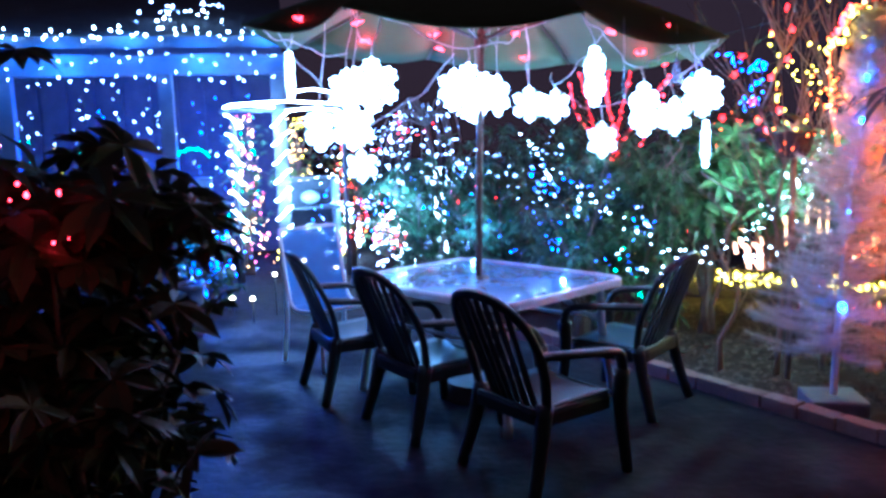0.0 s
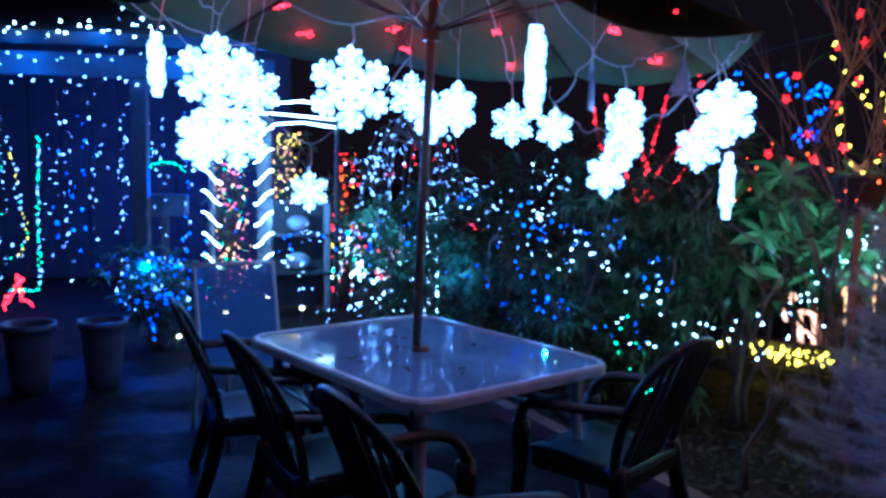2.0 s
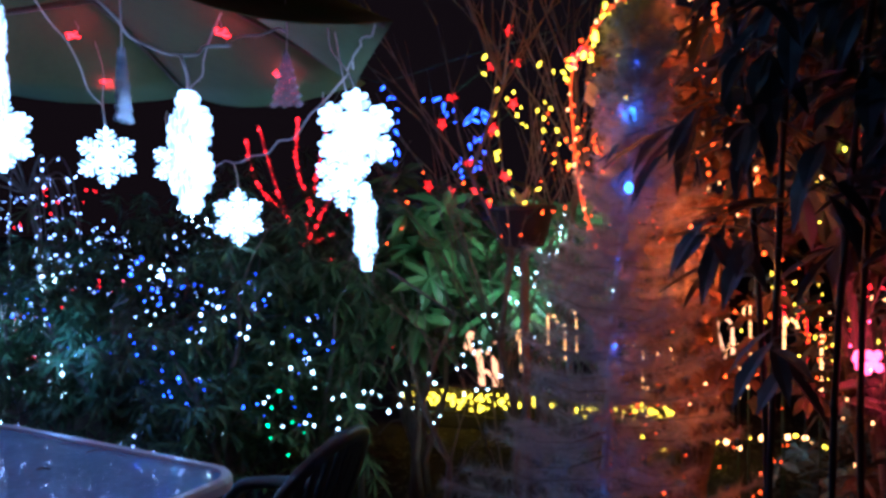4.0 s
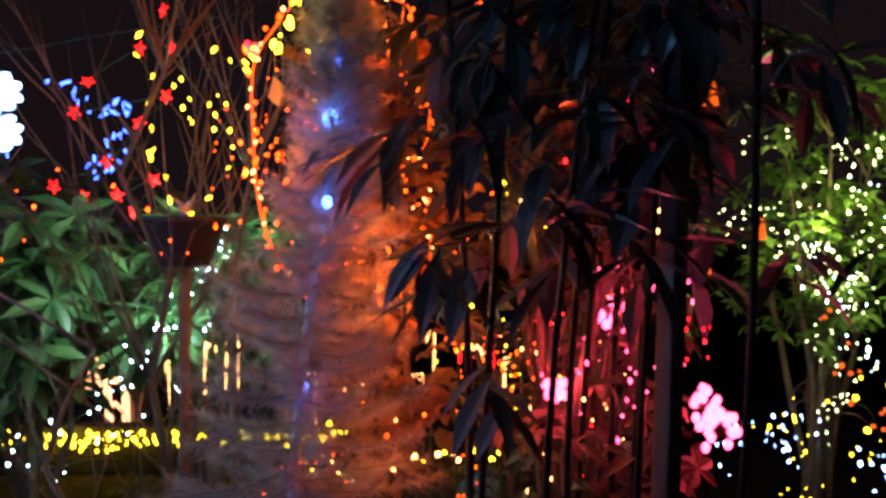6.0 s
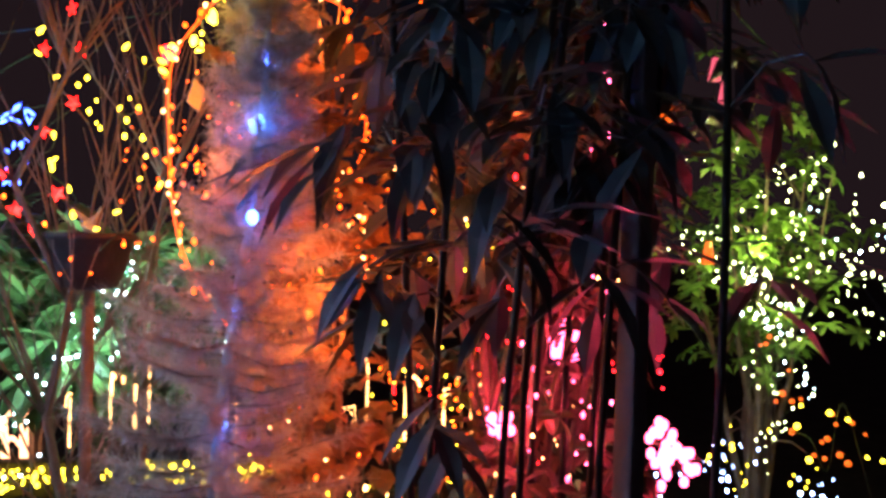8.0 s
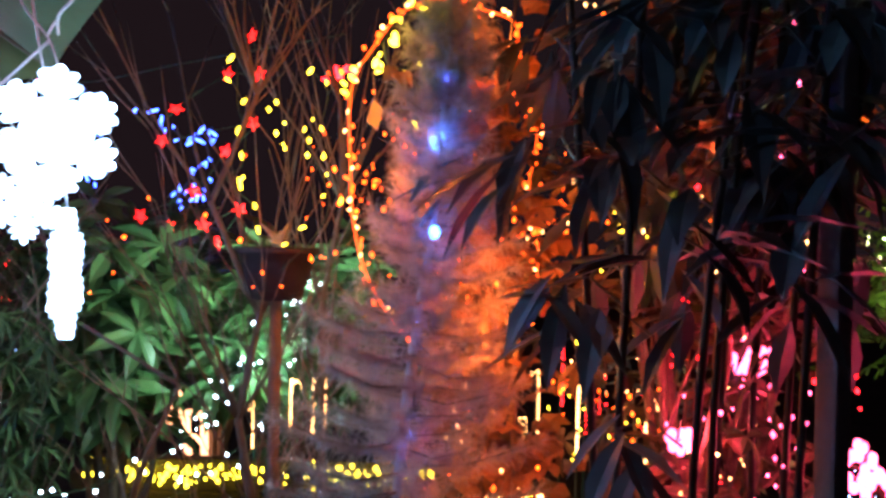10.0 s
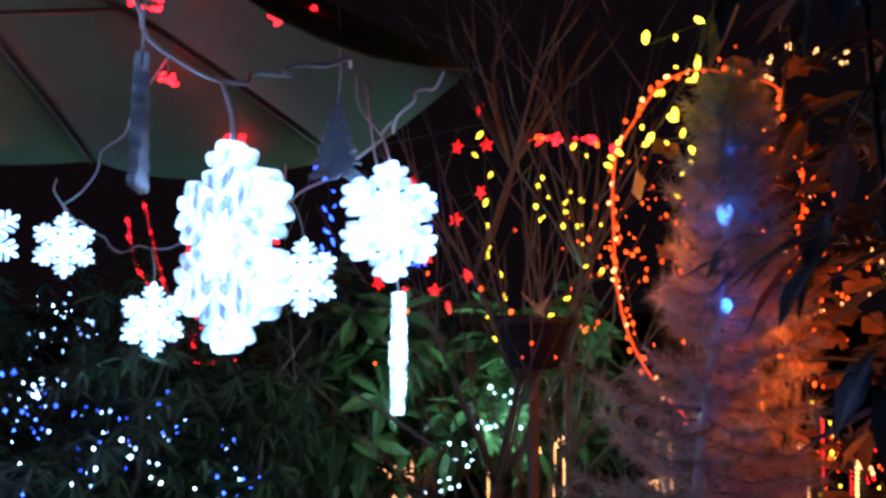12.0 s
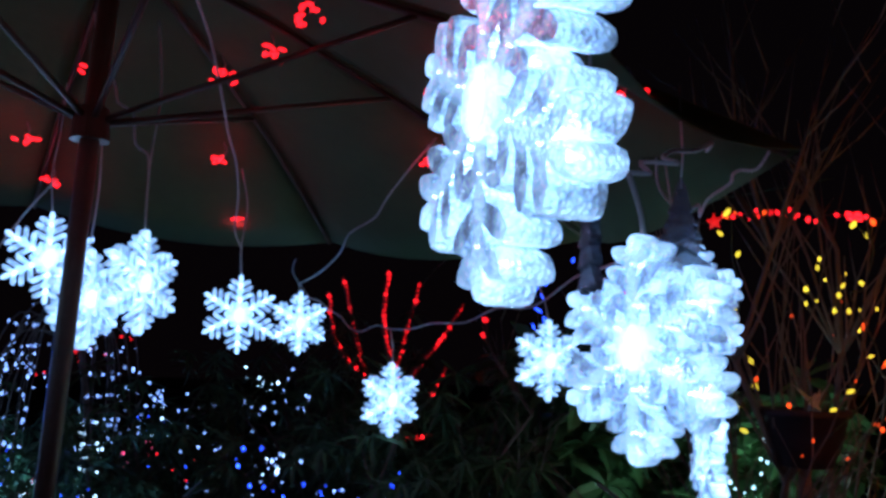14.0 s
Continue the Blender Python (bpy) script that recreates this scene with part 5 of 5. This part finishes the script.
CANE_BULBS = [bulb_mesh("bulb", 0.0058, G_WARM, 1.2), bulb_mesh("bulb", 0.0058, G_RED, 1.0)]
for k, (top, m) in enumerate((((2.31, 5.4, 1.04), 0), ((2.35, 5.28, 1.06), 0), ((2.8, 4.5, 1.17), 0), ((2.76, 4.5, 1.03), 0), ((2.59, 4.95, 0.98), 0), ((2.24, 5.62, 0.94), 0), ((3.06, 4.28, 1.12), 0),
                              ((2.86, 4.37, 1.14), 0), ((2.95, 4.3, 1.1), 0), ((3.06, 4.71, 1.21), 1), ((3.12, 4.65, 1.12), 1), ((3.16, 4.61, 1.16), 1), ((2.43, 5.33, 1.07), 0))):
    candy_cane(top, 47 * k, m)
scatter_lights("bed_lights", [((2.75, 3.3), (4.1, 4.6), (0.7, 0.85)), ((2.9, 3.5), (4.2, 4.75), (0.95, 1.4))], (G_ORANGE, G_YELLOW, G_WARM, G_RED), (60, 26, 30, 26), 0.0072, "scattered orange and yellow lights in the low hedge", 103)
bush("low_hedge", (3.2, 4.4, 0), 1.2, (0.4, 0.26), DARKLEAF, "dark low hedge dotted with orange lights", 104, whorls=90, leaf=0.09, width=0.03)


def bird_box():
    b = root("bird_table", (2.06, 4.84, 0), 20, label="plum-coloured bird table on a post", category="bird table")
    part("post", tube("post", [(0, 0, -0.02), (0, 0, 1.4)], 0.018, TWIG, 7), None, b)
    prof = [(0.05, 1.39), (0.075, 1.395), (0.1, 1.46), (0.115, 1.53), (0.128, 1.532), (0.13, 1.552), (0.115, 1.553), (0.1, 1.5), (0.0, 1.49)]
    v = [(r * math.cos(6.2832 * k / 20), r * math.sin(6.2832 * k / 20), z) for r, z in prof for k in range(20)]
    f = [(i * 20 + k, i * 20 + (k + 1) % 20, i * 20 + 20 + (k + 1) % 20, i * 20 + 20 + k) for i in range(len(prof) - 1) for k in range(20)] + [tuple(range(20))[::-1]]
    part("bowl", mesh_of("bowl", v, f, TERRA, True), None, b)
    w = root("paper_bird", (2.03, 4.74, 1.552), 40, label="small white bird ornament perched on the bird table", category="ornament")
    part("body", mesh_of("body", [(-0.05, 0, 0.02), (0, 0.018, 0.0), (0.03, 0, 0.045), (0, -0.018, 0.0), (0.06, 0, 0.06), (0.01, 0, 0.05)], [(0, 1, 5), (0, 5, 3), (1, 2, 5), (3, 5, 2), (1, 4, 2), (3, 2, 4), (0, 3, 1), (1, 3, 4)], PLASTIC), None, w)
    for s in (-1, 1):
        part("wing", mesh_of("wing", [(-0.02, s * 0.01, 0.03), (0.02, s * 0.012, 0.035), (-0.03, s * 0.05, 0.075), (-0.018, s * 0.012, 0.026)], [(0, 1, 2), (3, 2, 1), (0, 2, 3)], PLASTIC), None, w)
    t = root("paper_tag", (2.22, 4.5, 1.93), 30, label="blank white paper tag hung on a twig", category="tag")
    part("card", box(bmesh.new(), (0.055, 0.003, 0.07), (0, 0, 0), 0.001, Matrix.Rotation(0.4, 4, "Y")), PLASTIC, t)
    part("thread", tube("thread", [(0, 0, 0.03), (0.0, 0.01, 0.12)], 0.001, WIRE, 4), None, t)


bird_box()

# ---- dark bamboo in front of the pink lights ----
def bamboo():
    b = root("bamboo", (2.48, 3.64, 0), label="dark bamboo clump with long drooping leaves", category="bamboo")
    g = random.Random(111)
    leaves = []

    def spray(tip, a, count):
        """A fan of long pointed leaves at a twig's end."""
        for _ in range(count):
            w = a + g.gauss(0, 0.85)
            d = Vector((math.cos(w), math.sin(w), g.uniform(-1.1, 0.35)))
            leaves.append(leaf_geometry(tip + Vector((g.gauss(0, 0.02), g.gauss(0, 0.02), g.gauss(0, 0.02))), d, Vector((0, 0, 1)), g.uniform(0.15, 0.25), g.uniform(0.042, 0.06), g.uniform(0.05, 0.45)))
    for k in range(10):
        x, y = (-0.1 + 0.083 * k, 0.14 - 0.064 * k) if k < 7 else (g.uniform(0.1, 0.5), g.uniform(-0.1, 0.3))
        x, y = x + g.uniform(-0.05, 0.05), y + g.uniform(-0.06, 0.06)
        top = Vector((x + g.uniform(-0.12, 0.12), y + g.uniform(-0.1, 0.1), g.uniform(2.3, 2.9)))
        foot = Vector((x, y, -0.02))
        lean = Vector((g.gauss(0, 0.06), g.gauss(0, 0.06), 0))
        line = [foot.lerp(top, s / 10) + lean * math.sin(math.pi * s / 10) for s in range(11)]
        knots, radii = [], []
        for s in range(10):
            a, c = line[s], line[s + 1]
            knots += [a, a.lerp(c, 0.05), a.lerp(c, 0.95)]
            radii += [0.0115, 0.0088, 0.0088]
        part("cane", tube("cane", knots + [line[10]], radii + [0.0088], CULM, 7), None, b)
        for s in range(6, 11):
            for _ in range(2 if s < 7 else 4):
                a = g.random() * 6.283
                n = g.uniform(0.08, 0.28)
                tip = line[s] + Vector((math.cos(a) * n, math.sin(a) * n, g.uniform(-0.08, 0.12)))
                leaves.append(sweep([line[s], line[s].lerp(tip, 0.5) + Vector((0, 0, 0.04)), tip], [0.004, 0.003, 0.002], 4))
                spray(tip, a, 4)
    for foot, a in (((2.3, 3.76, 1.5), 3.6), ((2.34, 3.72, 1.44), 4.0), ((2.36, 3.7, 1.75), 3.5), ((2.4, 3.72, 1.95), 3.7), ((2.42, 3.7, 1.2), 4.2)):
        tip = Vector(foot) - Vector((2.48, 3.64, 0))
        leaves.append(sweep([tip + Vector((0.16, -0.02, -0.05)), tip + Vector((0.08, 0, 0.01)), tip], [0.004, 0.003, 0.002], 4))
        spray(tip, a, 6)
    part("foliage", mesh_of("foliage", *join(leaves), DARKLEAF), None, b)


bamboo()
bush("ruddy_shrub", (3.0, 4.02, 0), 2.3, (0.3, 0.4), RUDDYLEAF, "dark reddish shrub behind the bamboo, lit by orange strings", 117, whorls=240, leaf=0.1, width=0.032, low=0.2)
lamp("red_string_glow", (2.82, 3.82, 1.75), (1, 0.1, 0.025), 0.6, 0.012)
lamp("red_string_glow", (2.86, 3.9, 1.1), (1, 0.07, 0.05), 0.18, 0.012)
scatter_lights("shrub_lights", [((2.7, 3.0), (3.65, 4.1), (0.8, 2.2))], (G_ORANGE, G_WARM, G_YELLOW), (34, 14, 10), 0.006, "orange and warm lights in the reddish shrub", 118)
bm = box(bmesh.new(), (0.05, 0.05, 2.7), (0, 0, 1.33), 0.01)
POST = tagged(new("garden_post", bm_mesh("garden_post", bm, TIMBER)), "dark square timber post among the bamboo", "post")
POST.location = (2.77, 3.46, 0)
scatter_lights("pink_lights", [((2.75, 3.2), (3.6, 4.1), (0.85, 1.5)), ((2.9, 3.2), (3.65, 3.85), (1.6, 2.1))], (G_PINK, G_WARM, G_RED), (60, 40, 30), 0.007, "pink and warm lights low behind the bamboo", 113)


def pink_cluster(place, n, seed, size=0.05):
    g = random.Random(seed)
    c = root("pink_lamp_cluster", place, label="tight cluster of glowing pink lamps", category="string lights", group="pink clusters")
    me = bulb_mesh("pink_lamp", 0.013, G_PINK, 1.2)
    for _ in range(n):
        b = part("pink_lamp", me, None, c)
        b.location = (g.gauss(0, size), g.gauss(0, size * 0.6), g.gauss(0, size))
    lamp("pink_glow", Vector(place) + Vector((-0.04, -0.08, 0.05)), (1, 0.05, 0.1), 1.3, 0.01)


pink_cluster((3.12, 3.6, 1.02), 34, 114, 0.042)
pink_cluster((3.04, 3.88, 1.3), 16, 115, 0.03)
pink_cluster((2.9, 4.0, 1.07), 12, 116, 0.025)


def lantern_drop(place, mat, seed, label):
    l = root("paper_lantern", place, label=label, category="lantern", group="small lanterns")
    bm = bmesh.new()
    bmesh.ops.create_cone(bm, cap_ends=True, segments=8, radius1=0.022, radius2=0.01, depth=0.075)
    part("shade", bm, mat, l)
    part("cord", tube("cord", [(0, 0, 0.035), (0.005, 0, seed)], 0.0015, DARKWIRE, 4), None, l)


PINKSHADE = glow("pink_shade", (1.0, 0.12, 0.2), 0.35)
ORANGESHADE = glow("orange_shade", (1.0, 0.13, 0.01), 0.6)
LINE = [Vector((2.77, 3.46, 2.6)), Vector((3.3, 3.75, 2.47)), Vector((3.9, 3.95, 2.42)), Vector((5.1, 4.4, 2.5))]
tagged(new("lantern_line", tube("lantern_line", smooth_line(LINE, 6), 0.003, DARKWIRE, 4)), "dark cord strung from post to tree with lanterns", "cord")
for k, (p, m) in enumerate((((3.75, 3.9, 2.16), 0), ((3.86, 3.93, 2.1), 0), ((2.95, 3.56, 2.05), 1), ((3.2, 3.7, 1.94), 1), ((3.18, 3.69, 1.46), 1), ((3.78, 3.92, 1.55), 1))):
    lantern_drop(p, (PINKSHADE, ORANGESHADE)[m], 2.45 - p[2], "small folded paper lantern hanging from the cord")

# ---- far lit tree ----
bush("lit_tree", (5.2, 4.5, 0), 2.3, (0.5, 0.5), LIMELEAF, "leafy lime-green tree covered with warm white lights", 121, whorls=300, leaf=0.09, width=0.028, low=0.45, category="tree")
scatter_lights("tree_lights", [((4.75, 5.0), (4.3, 4.6), (1.3, 2.15)), ((4.95, 5.3), (3.8, 4.25), (1.35, 1.95)), ((4.88, 4.98), (4.25, 4.45), (1.0, 1.5))], (G_LIME, G_WHITE), (300, 40), 0.0068, "warm white lights on the lime-green tree", 123)
lamp("tree_light_glow", (4.75, 4.25, 1.6), (0.95, 1.0, 0.3), 4, 0.014)
lamp("tree_light_glow", (4.95, 3.95, 1.8), (0.95, 1.0, 0.3), 3, 0.014)
light_string("pumpkin_light_string", [(4.6, 4.2, 1.2), (4.58, 4.12, 1.07), (4.61, 4.03, 0.94), (4.56, 4.07, 0.84), (4.62, 3.96, 0.81), (4.62, 3.88, 0.69), (4.69, 3.86, 0.96), (4.72, 3.75, 0.6)], 0.05, 0.012, G_ORANGE, label="trailing string of small round orange lights", jitter=0.07, seed=124, long=0.9, material_list=[ORANGESHADE, G_YELLOW, ORANGESHADE])
scatter_lights("ground_lights", [((4.6, 5.1), (4.0, 4.6), (0.5, 0.62))], (G_ICE, G_YELLOW), (46, 20), 0.009, "blue-white and yellow lights on the ground", 125)

# ---- dark shrub close by the patio's near side ----
bush("dark_shrub", (-0.63, 1.36, 0), 1.53, (0.38, 0.42), SHADELEAF, "tall dark shrub with a bare stem and a few red lights", 131, whorls=420, leaf=0.12, width=0.045, stems=4, low=0.42)
scatter_lights("shrub_lights", [((-0.75, -0.32), (0.86, 1.08), (1.0, 1.6))], (G_RED, G_ORANGE), (18, 8), 0.0055, "a few red lights in the dark shrub", 132)
lamp("red_shrub_glow", (-0.36, 0.98, 1.38), (1, 0.1, 0.03), 0.02, 0.006)

scatter_lights("shrub_lights", [((0.25, 1.1), (5.35, 5.75), (0.5, 1.25))], (G_BLUE, G_ICE, G_GREEN), (44, 32, 12), 0.0062, "blue and green lights low on the evergreen shrub", 133)
lamp("shrub_light_glow", (0.65, 5.3, 0.9), (0.12, 0.4, 1.0), 1.2, 0.01)

# ---- cable, stake lights ----
tagged(new("light_cable", tube("light_cable", smooth_line([(2.4, 5.15, 2.32), (2.0, 5.9, 2.3), (1.68, 6.45, 2.27), (1.5, 6.6, 2.31), (1.38, 7.4, 2.22), (1.36, 8.2, 2.14)], 5), 0.003, DARKWIRE, 4)), "dark cable strung between bare trees with light drops", "cable")


def stake_light(place, mat):
    x, y, z = place
    l = root("stake_light", (x, y, 0), label="small garden stake light with a glowing head", category="garden light", group="stake lights")
    part("stake", tube("stake", [(0, 0, -0.03), (0, 0, z - 0.02)], 0.006, TIMBER, 6), None, l)
    part("head", bulb_mesh("head", 0.02, mat, 0.7), None, l).location = (0, 0, z)


STAKE = glow("stake_head", (1.0, 0.85, 0.45), 5)
for p in ((-1.51, 7.12, 0.36), (-2.46, 6.83, 0.12), (-1.85, 7.2, 0.42), (-2.0, 6.75, 0.36), (-2.05, 6.3, 0.22)):
    stake_light(p, STAKE)
stake_light((1.36, 5.62, 0.45), glow("amber_head", (1.0, 0.5, 0.03), 3))
scatter_lights("roof_lights", [((-3.95, -3.35), (8.6, 8.9), (3.05, 3.35))], (G_ICE, G_WHITE), (34, 14), 0.014, "loose heap of blue-white lights on the porch roof", 151)

# ---- edging bricks, litter ----
def edging():
    me = bm_mesh("brick", box(bmesh.new(), (0.215, 0.1, 0.1), (0, 0, 0), 0.008), KERB)
    e = root("edging", (1.41, 4.65, 0), label="row of worn reddish edging bricks beside the patio", category="edging", kind="structure")
    g = random.Random(141)
    d = Vector((-0.86, 1.0, 0)).normalized()
    for k in range(-20, 8):
        b = part("brick", me, None, e)
        p = d * (0.225 * k)
        b.matrix_basis = pose(p.x, p.y, 0.03 + g.gauss(0, 0.004), g.gauss(0, 1.5), g.gauss(0, 1.5), math.degrees(math.atan2(d.y, d.x)) + g.gauss(0, 1.2))


edging()
def litter(name, n, region, label, size, seed, mat=LITTER):
    g = random.Random(seed)
    lists = []
    while len(lists) < n:
        x, y = g.uniform(*region[0]), g.uniform(*region[1])
        if name == "leaf_litter" and x < edge_x(y) + 0.1:
            continue
        a = g.random() * 6.283
        lists.append(leaf_geometry(Vector((x, y, region[2] + g.uniform(0.0, 0.02))), Vector((math.cos(a), math.sin(a), g.uniform(0, 0.35))), Vector((0, 0, 1)), size * g.uniform(0.5, 1.2), size * g.uniform(0.3, 0.6), g.uniform(-0.2, 0.5)))
    tagged(new(name, mesh_of(name, *join(lists), mat)), label, "leaves", kind="stuff")


litter("leaf_litter", 5200, ((0.6, 4.5), (1.8, 7.2), -0.005), "brown fallen leaves over the bed's soil", 0.06, 143)
litter("table_leaves", 22, ((-0.25, 0.5), (4.0, 4.8), 0.722), "dead leaves lying on the wet table top", 0.05, 144)
